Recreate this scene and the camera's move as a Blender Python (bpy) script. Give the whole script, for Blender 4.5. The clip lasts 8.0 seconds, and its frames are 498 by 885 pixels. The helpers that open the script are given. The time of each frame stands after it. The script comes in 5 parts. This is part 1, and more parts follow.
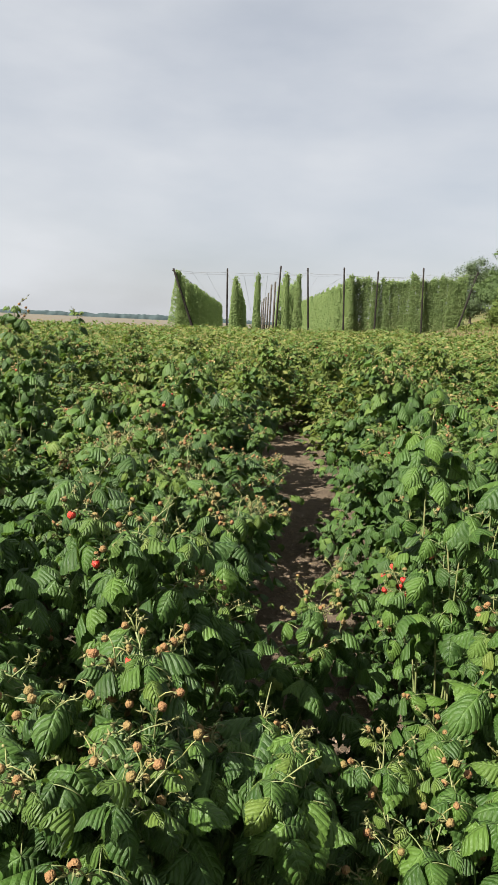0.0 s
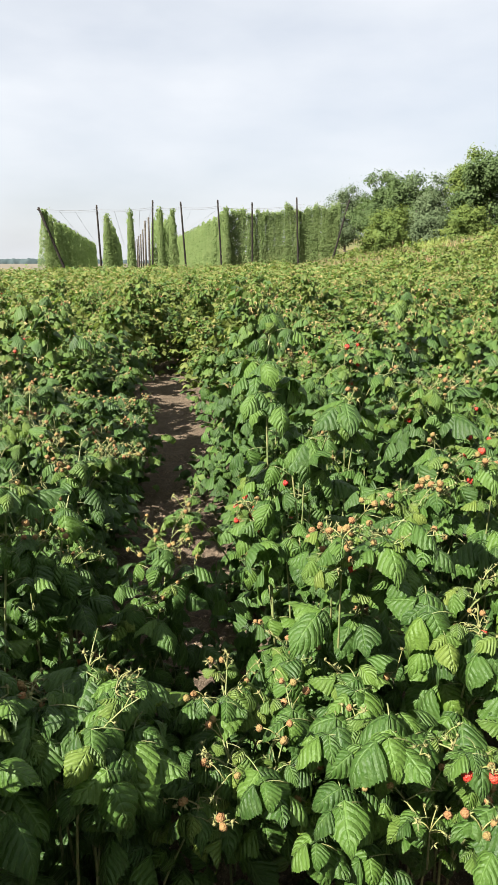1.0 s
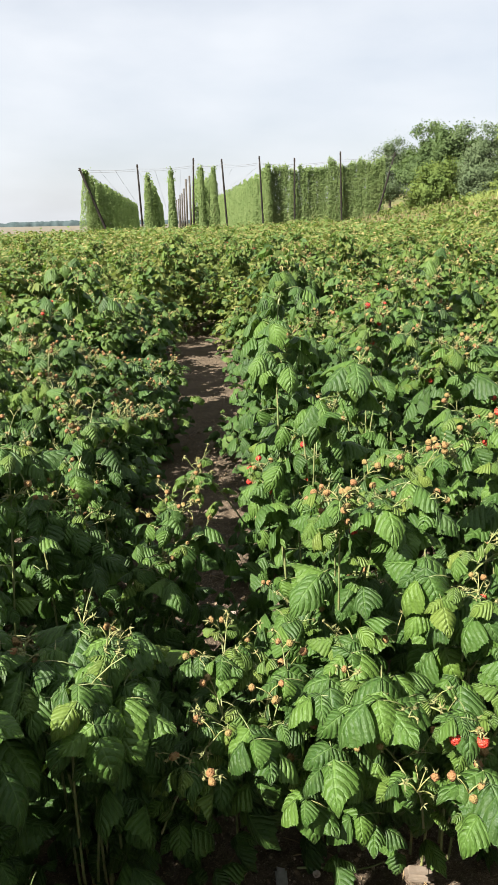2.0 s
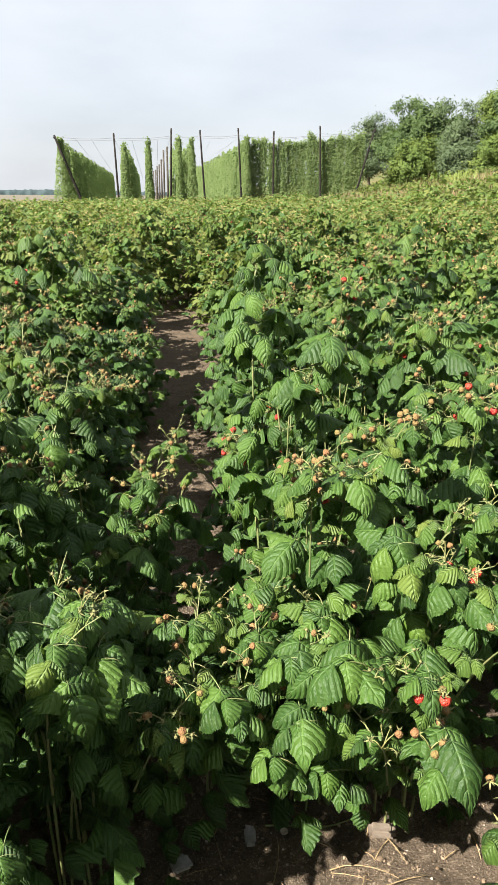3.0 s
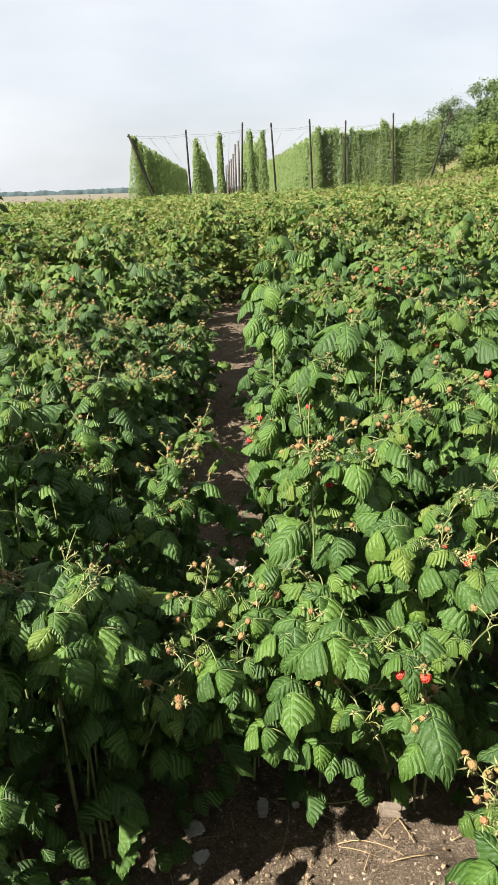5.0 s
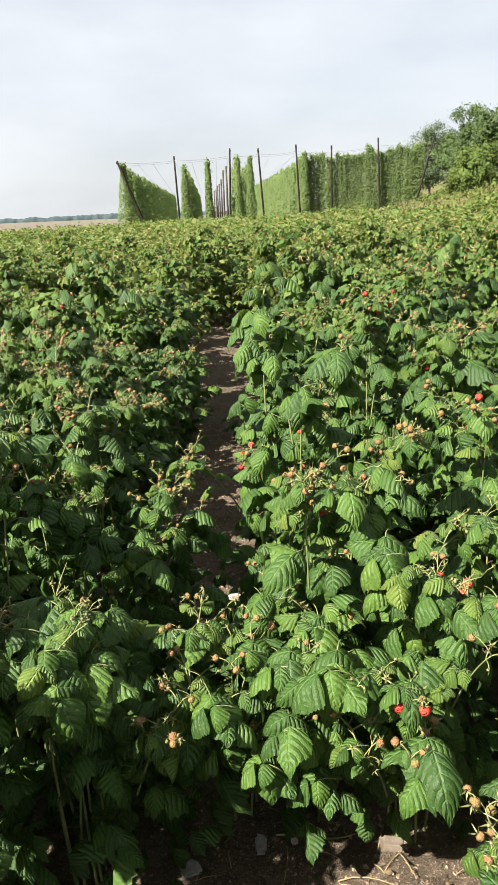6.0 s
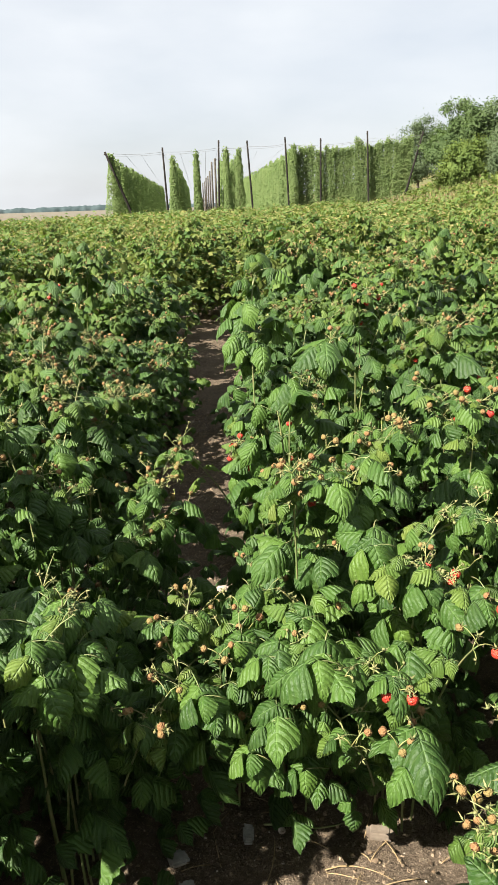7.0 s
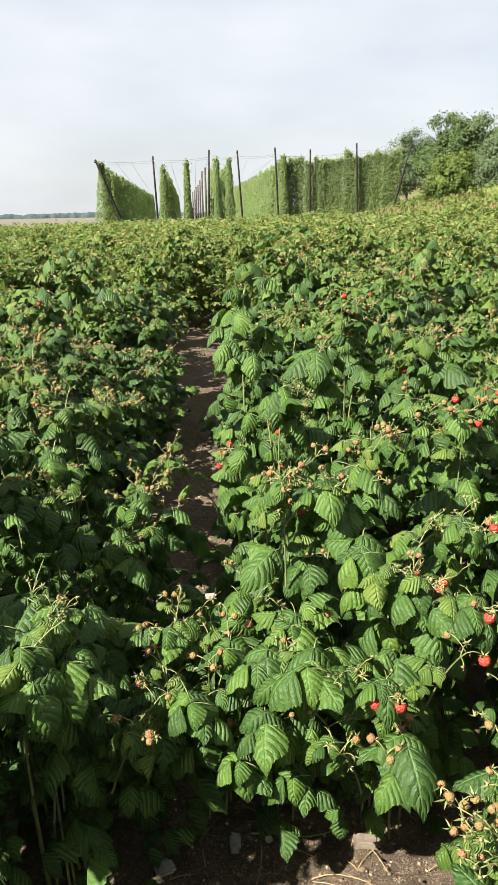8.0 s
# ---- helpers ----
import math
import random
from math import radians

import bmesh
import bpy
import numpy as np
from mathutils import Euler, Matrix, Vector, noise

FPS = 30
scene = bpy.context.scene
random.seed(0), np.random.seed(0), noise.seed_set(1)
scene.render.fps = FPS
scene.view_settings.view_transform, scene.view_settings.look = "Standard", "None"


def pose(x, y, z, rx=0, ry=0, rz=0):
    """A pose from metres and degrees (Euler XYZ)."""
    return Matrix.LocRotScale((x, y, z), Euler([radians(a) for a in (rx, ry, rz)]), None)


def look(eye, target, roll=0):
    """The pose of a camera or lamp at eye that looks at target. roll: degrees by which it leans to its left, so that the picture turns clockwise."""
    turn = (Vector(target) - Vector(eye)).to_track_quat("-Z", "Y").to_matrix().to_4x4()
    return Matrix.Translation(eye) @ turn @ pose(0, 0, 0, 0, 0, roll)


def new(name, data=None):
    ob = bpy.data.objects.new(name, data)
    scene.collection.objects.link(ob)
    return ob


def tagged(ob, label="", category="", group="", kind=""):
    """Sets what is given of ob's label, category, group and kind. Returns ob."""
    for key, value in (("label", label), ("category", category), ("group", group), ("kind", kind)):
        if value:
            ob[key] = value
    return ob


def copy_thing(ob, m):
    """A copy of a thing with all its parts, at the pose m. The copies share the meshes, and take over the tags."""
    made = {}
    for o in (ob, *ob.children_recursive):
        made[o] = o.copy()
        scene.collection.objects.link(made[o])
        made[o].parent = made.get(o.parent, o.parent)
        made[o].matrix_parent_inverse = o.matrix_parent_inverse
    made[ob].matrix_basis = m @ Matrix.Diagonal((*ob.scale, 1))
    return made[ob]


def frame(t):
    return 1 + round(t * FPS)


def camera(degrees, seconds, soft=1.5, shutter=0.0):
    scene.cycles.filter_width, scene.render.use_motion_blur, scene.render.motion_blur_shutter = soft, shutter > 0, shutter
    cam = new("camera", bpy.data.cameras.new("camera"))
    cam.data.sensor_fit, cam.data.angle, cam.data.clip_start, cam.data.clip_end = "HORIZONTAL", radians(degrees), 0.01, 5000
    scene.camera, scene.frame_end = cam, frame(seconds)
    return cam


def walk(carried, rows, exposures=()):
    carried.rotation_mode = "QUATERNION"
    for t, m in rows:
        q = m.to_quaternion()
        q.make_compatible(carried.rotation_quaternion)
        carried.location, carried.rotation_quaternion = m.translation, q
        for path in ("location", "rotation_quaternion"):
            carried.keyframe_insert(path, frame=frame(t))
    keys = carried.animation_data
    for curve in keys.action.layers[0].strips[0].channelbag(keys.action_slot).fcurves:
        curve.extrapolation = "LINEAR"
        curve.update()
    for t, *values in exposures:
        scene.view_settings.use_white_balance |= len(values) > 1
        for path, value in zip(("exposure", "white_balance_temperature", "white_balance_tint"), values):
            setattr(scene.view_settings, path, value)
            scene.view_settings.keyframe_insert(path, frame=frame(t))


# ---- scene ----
cam = camera(39.0, 8.0, soft=1.5)
PATH = [
    (0, (-0.198, -0.053, 1.67), (-0.185, 1.919, 1.336), 2.7),
    (0.2, (-0.178, -0.023, 1.663), (-0.051, 1.928, 1.241), 2.3),
    (0.3, (-0.164, -0.019, 1.661), (0.023, 1.933, 1.265), 2.6),
    (0.4, (-0.144, -0.019, 1.659), (0.091, 1.926, 1.257), 2.3),
    (0.5, (-0.122, -0.017, 1.657), (0.14, 1.918, 1.221), 1.6),
    (0.6, (-0.102, -0.009, 1.655), (0.183, 1.911, 1.171), 0.1),
    (0.7, (-0.084, 0.0, 1.654), (0.215, 1.918, 1.173), 0.5),
    (1, (-0.031, 0.0, 1.646), (0.288, 1.911, 1.15), -0.1),
    (1.2, (0.01, -0.006, 1.646), (0.287, 1.907, 1.133), -1.0),
    (1.5, (0.066, 0.003, 1.647), (0.255, 1.919, 1.105), -1.7),
    (1.7, (0.086, -0.003, 1.646), (0.256, 1.91, 1.087), -1.9),
    (2.8, (0.005, 0.026, 1.622), (0.307, 1.878, 0.93), 2.1),
    (3, (0.069, -0.022, 1.63), (0.329, 1.847, 0.966), 0.3),
    (3.5, (0.168, -0.089, 1.637), (0.233, 1.803, 0.992), -2.0),
    (4, (0.219, -0.1, 1.624), (0.205, 1.788, 0.966), -2.9),
    (4.2, (0.225, -0.104, 1.621), (0.249, 1.772, 0.928), -2.7),
    (5.3, (0.221, -0.105, 1.639), (0.275, 1.776, 0.963), -1.7),
    (5.5, (0.225, -0.079, 1.641), (0.277, 1.802, 0.964), -2.8),
    (6, (0.224, -0.085, 1.644), (0.303, 1.814, 1.022), -2.4),
    (6.5, (0.223, -0.077, 1.635), (0.317, 1.817, 0.999), -2.2),
    (7, (0.222, -0.083, 1.637), (0.334, 1.808, 0.996), -1.9),
    (7.5, (0.224, -0.088, 1.641), (0.356, 1.809, 1.021), -1.5),
    (8, (0.215, -0.091, 1.638), (0.363, 1.805, 1.019), -1.1),
]
walk(cam, [(t, look(eye, target, roll)) for t, eye, target, roll in PATH], [(0.0, 1.78, 6500, 10), (0.3, 1.82, 6500, 10), (0.6, 2.16, 6500, 10), (3.1, 2.16, 6400, 10), (3.4, 2.10, 5850, 15), (3.7, 2.10, 5900, 14), (4.0, 2.14, 6250, 12), (5.0, 2.16, 6500, 10), (8.0, 2.16, 6550, 9)])

# ---- world, sun, exposure ----
SUN_TO = Vector((-0.62, -0.37, 0.69)).normalized()
SUN_EL = math.asin(SUN_TO.z)
SUN_AZ = math.atan2(SUN_TO.x, SUN_TO.y)

world = bpy.data.worlds.new("hazy_sky")
scene.world = world
world.use_nodes = True
wn, wl = world.node_tree.nodes, world.node_tree.links
wn.clear()
w_out = wn.new("ShaderNodeOutputWorld")
w_bg = wn.new("ShaderNodeBackground")
w_sky = wn.new("ShaderNodeTexSky")
w_sky.sky_type = "NISHITA"
w_sky.sun_disc = False
w_sky.sun_elevation = SUN_EL
w_sky.sun_rotation = SUN_AZ
w_sky.air_density, w_sky.dust_density, w_sky.ozone_density = 1.0, 3.0, 1.0
w_sky.altitude = 300
# thin high cloud: pale veils over the blue
w_tc = wn.new("ShaderNodeTexCoord")
w_map = wn.new("ShaderNodeMapping")
w_map.inputs["Scale"].default_value = (1.6, 1.6, 4.5)
w_noise = wn.new("ShaderNodeTexNoise")
w_noise.inputs["Scale"].default_value = 1.7
w_noise.inputs["Detail"].default_value = 5
w_noise.inputs["Roughness"].default_value = 0.5
w_rng = wn.new("ShaderNodeMapRange")
w_rng.inputs["From Min"].default_value, w_rng.inputs["From Max"].default_value = 0.3, 0.72
w_rng.inputs["To Min"].default_value, w_rng.inputs["To Max"].default_value = 0.58, 0.94
w_mix = wn.new("ShaderNodeMix")
w_mix.data_type = "RGBA"
w_mix.inputs[7].default_value = (7.35, 7.6, 7.95, 1)
wl.new(w_tc.outputs["Generated"], w_map.inputs["Vector"])
wl.new(w_map.outputs["Vector"], w_noise.inputs["Vector"])
wl.new(w_noise.outputs["Fac"], w_rng.inputs["Value"])
wl.new(w_rng.outputs["Result"], w_mix.inputs[0])
wl.new(w_sky.outputs["Color"], w_mix.inputs[6])
wl.new(w_mix.outputs[2], w_bg.inputs["Color"])
w_bg.inputs["Strength"].default_value = 0.030
wl.new(w_bg.outputs["Background"], w_out.inputs["Surface"])

sun = new("sun", bpy.data.lights.new("sun", "SUN"))
sun.data.energy = 5.0
sun.data.angle = radians(0.6)
sun.data.color = (1.0, 0.95, 0.86)
sun.rotation_mode = "QUATERNION"
sun.rotation_quaternion = SUN_TO.to_track_quat("Z", "Y")
sun.location = SUN_TO * 60

# ---- materials ----


class Nodes:
    """Short-hand for building one material's node tree."""

    def __init__(self, name):
        self.mat = bpy.data.materials.new(name)
        self.mat.use_nodes = True
        self.t = self.mat.node_tree
        self.t.nodes.clear()

    def node(self, kind, **sets):
        n = self.t.nodes.new(kind)
        for key, value in sets.items():
            if key in n.inputs:
                self.put(n.inputs[key], value)
        return n

    def put(self, socket, value):
        if isinstance(value, bpy.types.NodeSocket):
            self.t.links.new(value, socket)
        else:
            socket.default_value = value

    def math(self, op, a, b=0.0, c=None):
        n = self.t.nodes.new("ShaderNodeMath")
        n.operation = op
        self.put(n.inputs[0], a)
        self.put(n.inputs[1], b)
        if c is not None:
            self.put(n.inputs[2], c)
        return n.outputs[0]

    def mix(self, fac, a, b, blend="MIX"):
        n = self.t.nodes.new("ShaderNodeMix")
        n.data_type = "RGBA"
        n.blend_type = blend
        self.put(n.inputs[0], fac)
        self.put(n.inputs[6], a)
        self.put(n.inputs[7], b)
        return n.outputs[2]

    def ramp(self, fac, stops):
        n = self.t.nodes.new("ShaderNodeValToRGB")
        self.put(n.inputs[0], fac)
        el = n.color_ramp.elements
        while len(el) < len(stops):
            el.new(0.5)
        for e, (p, c) in zip(el, stops):
            e.position = p
            e.color = (*c, 1) if len(c) == 3 else c
        return n.outputs[0]

    def noise(self, vector, scale, detail=4, rough=0.55):
        n = self.node("ShaderNodeTexNoise", Scale=scale, Detail=detail, Roughness=rough)
        if vector is not None:
            self.put(n.inputs["Vector"], vector)
        return n.outputs["Fac"]

    def rng(self, v, a, b, c=0.0, d=1.0):
        n = self.node("ShaderNodeMapRange")
        for k, x in zip(("Value", "From Min", "From Max", "To Min", "To Max"), (v, a, b, c, d)):
            self.put(n.inputs[k], x)
        return n.outputs["Result"]

    def pos(self):
        return self.node("ShaderNodeNewGeometry").outputs["Position"]

    def bump(self, height, strength, distance):
        n = self.node("ShaderNodeBump", Strength=strength, Distance=distance)
        self.put(n.inputs["Height"], height)
        return n.outputs["Normal"]

    def finish(self, colour, rough=0.6, normal=None, spec=0.5, through_light=0.0, glow_colour=None, metal=0.0):
        p = self.node("ShaderNodeBsdfPrincipled")
        self.put(p.inputs["Base Color"], colour)
        self.put(p.inputs["Roughness"], rough)
        self.put(p.inputs["Specular IOR Level"], spec)
        self.put(p.inputs["Metallic"], metal)
        if normal is not None:
            self.put(p.inputs["Normal"], normal)
        last = p.outputs[0]
        if through_light:
            tr = self.node("ShaderNodeBsdfTranslucent")
            self.put(tr.inputs["Color"], glow_colour)
            if normal is not None:
                self.put(tr.inputs["Normal"], normal)
            m = self.node("ShaderNodeMixShader")
            m.inputs[0].default_value = through_light
            self.t.links.new(last, m.inputs[1])
            self.t.links.new(tr.outputs[0], m.inputs[2])
            last = m.outputs[0]
        out = self.node("ShaderNodeOutputMaterial")
        self.t.links.new(last, out.inputs["Surface"])
        return self.mat


def leaf_material(name, stops, glow, veins, rough=0.55, patch=0.35, through_light=0.20, spec=0.32, vein_depth=0.0043):
    """Leaves: each blade its own green, pale herringbone veins that follow the blade, blotches."""
    k = Nodes(name)
    rnd_ob = k.node("ShaderNodeObjectInfo").outputs["Random"]
    geo = k.node("ShaderNodeNewGeometry")
    rnd = k.math("FRACT", k.math("ADD", k.math("MULTIPLY", rnd_ob, 3.7), geo.outputs["Random Per Island"]))
    where = geo.outputs["Position"]
    wide = k.noise(where, 0.55, 3)
    fine = k.noise(where, 60, 4)
    f = k.math("ADD", k.math("MULTIPLY", rnd, 1 - patch), k.math("MULTIPLY", k.rng(wide, 0.3, 0.7), patch))
    col = k.ramp(f, stops)
    col = k.mix(k.rng(fine, 0.35, 0.75, 0, 0.4), col, k.mix(0.5, col, (0.075, 0.11, 0.02, 1)))
    normal = None
    if veins:
        uv = k.node("ShaderNodeUVMap")
        sep = k.node("ShaderNodeSeparateXYZ")
        k.t.links.new(uv.outputs["UV"], sep.inputs[0])
        a = k.math("ABSOLUTE", k.math("MULTIPLY", k.math("SUBTRACT", sep.outputs["X"], 0.5), 2.0))
        wob = k.rng(k.noise(where, 55, 3), 0.2, 0.8, -0.018, 0.018)
        bow = k.math("MULTIPLY", k.math("POWER", a, 1.25), 0.30)
        s = k.math("ADD", k.math("SUBTRACT", sep.outputs["Y"], bow), wob)
        tri = k.math("PINGPONG", k.math("MULTIPLY", s, 6.0), 0.5)
        side = k.rng(tri, 0.0, 0.085, 1.0, 0.0)
        mid = k.rng(a, 0.0, 0.055, 1.0, 0.0)
        line = k.math("MAXIMUM", k.math("MULTIPLY", side, k.rng(k.noise(where, 90, 2), 0.3, 0.6, 0.3, 1.0)), mid)
        col = k.mix(k.math("MULTIPLY", line, 0.3), col, k.mix(0.7, col, (0.20, 0.32, 0.09, 1)))
        pillow = k.math("POWER", k.math("MULTIPLY", tri, 2.0), 0.55)
        cells = k.node("ShaderNodeTexVoronoi", Scale=190.0)
        k.t.links.new(where, cells.inputs["Vector"])
        crinkle = k.math("ADD", k.math("MULTIPLY", cells.outputs["Distance"], -0.25), k.math("MULTIPLY", k.noise(where, 130, 3), 0.65))
        h = k.math("ADD", k.math("MULTIPLY", pillow, k.rng(a, 0.0, 0.10, 0.2, 1.0)), k.math("ADD", crinkle, k.math("MULTIPLY", k.noise(where, 420, 3), 0.18)))
        normal = k.bump(h, 0.8, vein_depth)
    rg = k.rng(fine, 0.3, 0.7, rough - 0.06, rough + 0.1)
    return k.finish(col, rg, normal, spec, through_light, k.mix(0.55, col, glow))


M_LEAF = leaf_material(
    "raspberry_leaf",
    [(0.0, (0.0085, 0.0260, 0.0046)), (0.45, (0.0200, 0.0510, 0.0076)), (0.75, (0.0340, 0.0760, 0.0104)), (0.93, (0.0530, 0.1020, 0.0136)), (1.0, (0.070, 0.118, 0.0156))],
    (0.20, 0.36, 0.045, 1), True)
M_LEAF_YOUNG = leaf_material(
    "young_raspberry_leaf",
    [(0.0, (0.034, 0.070, 0.0120)), (0.5, (0.058, 0.103, 0.0165)), (0.85, (0.085, 0.128, 0.021)), (1.0, (0.110, 0.142, 0.026))],
    (0.25, 0.40, 0.045, 1), True, through_light=0.26)
# paler, yellower leaf copy: sunlight put into its colour, translucence filling dark gaps
M_LEAF_SUNLIT = leaf_material(
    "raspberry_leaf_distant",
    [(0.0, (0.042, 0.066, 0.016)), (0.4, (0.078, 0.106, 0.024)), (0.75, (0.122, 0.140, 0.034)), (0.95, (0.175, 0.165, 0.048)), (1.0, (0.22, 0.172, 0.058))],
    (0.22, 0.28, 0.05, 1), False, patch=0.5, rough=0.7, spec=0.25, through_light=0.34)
# greens lightened and translucence raised to stand for haze over the distance
M_HOP = leaf_material(
    "hop_leaf",
    [(0.0, (0.106, 0.148, 0.058)), (0.5, (0.136, 0.182, 0.072)), (0.85, (0.166, 0.212, 0.086)), (1.0, (0.195, 0.235, 0.10))],
    (0.25, 0.36, 0.11, 1), False, rough=0.8, patch=0.6, through_light=0.48, spec=0.08)
M_TREE = leaf_material(
    "tree_leaf",
    [(0.0, (0.040, 0.064, 0.026)), (0.5, (0.060, 0.090, 0.035)), (1.0, (0.088, 0.120, 0.046))],
    (0.13, 0.21, 0.04, 1), False, rough=0.75, patch=0.6, through_light=0.3, spec=0.15)
M_TREE_YELLOW = leaf_material(
    "yellowing_leaf",
    [(0.0, (0.052, 0.082, 0.022)), (0.5, (0.080, 0.115, 0.028)), (1.0, (0.115, 0.142, 0.036))],
    (0.22, 0.27, 0.04, 1), False, rough=0.75, patch=0.6, through_light=0.3, spec=0.15)
M_TREE_GREY = leaf_material(
    "willow_leaf",
    [(0.0, (0.052, 0.076, 0.040)), (0.5, (0.070, 0.097, 0.050)), (1.0, (0.094, 0.121, 0.062))],
    (0.16, 0.21, 0.08, 1), False, rough=0.75, patch=0.5, through_light=0.3, spec=0.15)
def stem_material(name, a, b, scale=40, rough=0.6, spec=0.5):
    k = Nodes(name)
    where = k.pos()
    col = k.ramp(k.noise(where, scale, 5), [(0.3, a), (0.7, b)])
    return k.finish(col, rough, k.bump(k.noise(where, scale * 6, 3), 0.5, 0.001), spec)


# distance haze is put into this colour as a blue-grey tint
M_FAR_WOOD = stem_material("hazy_wood", (0.030, 0.044, 0.046), (0.048, 0.064, 0.066), 0.12, 0.95, 0.05)
M_STEM = stem_material("green_cane", (0.08, 0.128, 0.036), (0.176, 0.16, 0.064))
M_PEDICEL = stem_material("fruit_stalk", (0.11, 0.135, 0.034), (0.18, 0.165, 0.052))
M_WOOD = stem_material("tarred_pole_wood", (0.010, 0.009, 0.008), (0.024, 0.020, 0.017), 6, 0.95, 0.08)
M_STAKE = stem_material("weathered_stake_wood", (0.030, 0.026, 0.021), (0.072, 0.062, 0.050), 5, 0.9, 0.1)
M_BARK = stem_material("bark", (0.05, 0.04, 0.03), (0.13, 0.10, 0.075), 8, 0.9)
M_WIRE = stem_material("galvanised_wire", (0.10, 0.10, 0.10), (0.16, 0.16, 0.16), 8, 0.55)
M_STRAW = stem_material("dry_straw", (0.16, 0.11, 0.05), (0.27, 0.19, 0.095), 30, 0.8)
M_DEAD = stem_material("dead_leaf", (0.07, 0.045, 0.025), (0.17, 0.115, 0.065), 60, 0.85)
M_TUFT = stem_material("fresh_weed", (0.10, 0.15, 0.025), (0.19, 0.22, 0.04), 4, 0.6)
M_WEED = stem_material("dull_weed", (0.050, 0.080, 0.018), (0.125, 0.115, 0.035), 1.2, 0.7)
M_RUST_STEM = stem_material("dry_reddish_stem", (0.085, 0.082, 0.03), (0.18, 0.12, 0.055), 0.9, 0.8)


def fruit_material(name, a, b, rough):
    k = Nodes(name)
    rnd = k.node("ShaderNodeObjectInfo").outputs["Random"]
    isl = k.node("ShaderNodeNewGeometry").outputs["Random Per Island"]
    f = k.math("FRACT", k.math("ADD", rnd, isl))
    where = k.pos()
    col = k.mix(k.rng(k.noise(where, 160, 3), 0.4, 0.7, 0, 0.25), k.mix(f, a, b), (0.20, 0.17, 0.06, 1))
    v = k.node("ShaderNodeTexVoronoi", Scale=300.0)
    k.t.links.new(where, v.inputs["Vector"])
    return k.finish(col, rough, k.bump(k.math("SUBTRACT", 1.0, v.outputs["Distance"]), 0.9, 0.0024), 0.25)


M_UNRIPE = fruit_material("unripe_raspberry", (0.140, 0.102, 0.034, 1), (0.165, 0.075, 0.032, 1), 0.75)
M_RIPE = fruit_material("ripe_raspberry", (0.36, 0.014, 0.016, 1), (0.42, 0.035, 0.022, 1), 0.38)
M_CALYX = stem_material("dried_calyx", (0.085, 0.105, 0.032), (0.165, 0.142, 0.052), 60, 0.8)

# paler copy of the calyx colour for bushes farther off
M_CALYX_PALE = stem_material("bleached_calyx", (0.15, 0.142, 0.048), (0.27, 0.20, 0.08), 8, 0.85)


def ground_material():
    """Loamy soil in the rows, straw-coloured stubble and ploughed strips far off."""
    k = Nodes("loam_and_stubble")
    where = k.pos()
    sep = k.node("ShaderNodeSeparateXYZ")
    k.t.links.new(where, sep.inputs[0])
    x, y = sep.outputs["X"], sep.outputs["Y"]
    n1, n2, n3 = k.noise(where, 3.5, 6, 0.6), k.noise(where, 34, 6, 0.65), k.noise(where, 140, 4, 0.6)
    soil = k.ramp(k.math("ADD", k.math("MULTIPLY", n1, 0.45), k.math("MULTIPLY", n2, 0.55)),
                  [(0.34, (0.058, 0.043, 0.028)), (0.46, (0.120, 0.088, 0.058)), (0.58, (0.175, 0.130, 0.088)), (0.70, (0.25, 0.195, 0.14))])
    soil = k.mix(k.rng(n3, 0.56, 0.66, 0, 0.75), soil, (0.38, 0.30, 0.21, 1))
    n4 = k.noise(where, 420, 3, 0.7)
    soil = k.mix(k.rng(n4, 0.42, 0.58, 0, 1.0), k.mix(0.5, soil, (0.02, 0.013, 0.009, 1)), soil)
    far = k.noise(where, 0.011, 4)
    strip = k.node("ShaderNodeTexNoise", Scale=1.0, Detail=3.0)
    mp = k.node("ShaderNodeMapping", Scale=(0.0015, 0.014, 1.0), Rotation=(0, 0, 0.12))
    k.t.links.new(where, mp.inputs["Vector"])
    k.t.links.new(mp.outputs["Vector"], strip.inputs["Vector"])
    stubble = k.ramp(strip.outputs["Fac"], [(0.36, (0.110, 0.080, 0.048)), (0.44, (0.098, 0.085, 0.062)), (0.55, (0.100, 0.092, 0.073)), (0.68, (0.075, 0.08, 0.055))])
    stubble = k.mix(k.rng(far, 0.4, 0.65, 0, 0.4), stubble, (0.11, 0.082, 0.056, 1))
    grass = k.ramp(k.noise(where, 0.9, 6), [(0.3, (0.05, 0.07, 0.022)), (0.5, (0.08, 0.08, 0.028)), (0.7, (0.12, 0.085, 0.036))])
    away = k.math("MAXIMUM", k.rng(y, 62, 80), k.rng(k.math("MULTIPLY", x, -1.0), 26, 34))
    right = k.math("MULTIPLY", k.rng(x, 9.0, 11.5), k.rng(y, 17, 22))
    col = k.mix(right, k.mix(away, soil, stubble), grass)
    h = k.math("ADD", k.math("MULTIPLY", n2, 0.7), k.math("MULTIPLY", n3, 0.3))
    return k.finish(col, 0.92, k.bump(k.math("ADD", h, k.math("MULTIPLY", n4, 0.25)), 1.0, 0.045), 0.2)


M_GROUND = ground_material()


def stone_material(name, a, b):
    k = Nodes(name)
    where = k.pos()
    col = k.ramp(k.noise(where, 45, 6), [(0.3, a), (0.7, b)])
    col = k.mix(k.rng(k.noise(where, 13, 4), 0.45, 0.7, 0, 0.6), col, (0.13, 0.085, 0.055, 1))
    return k.finish(col, 0.85, k.bump(k.noise(where, 180, 5), 0.7, 0.003), 0.25)


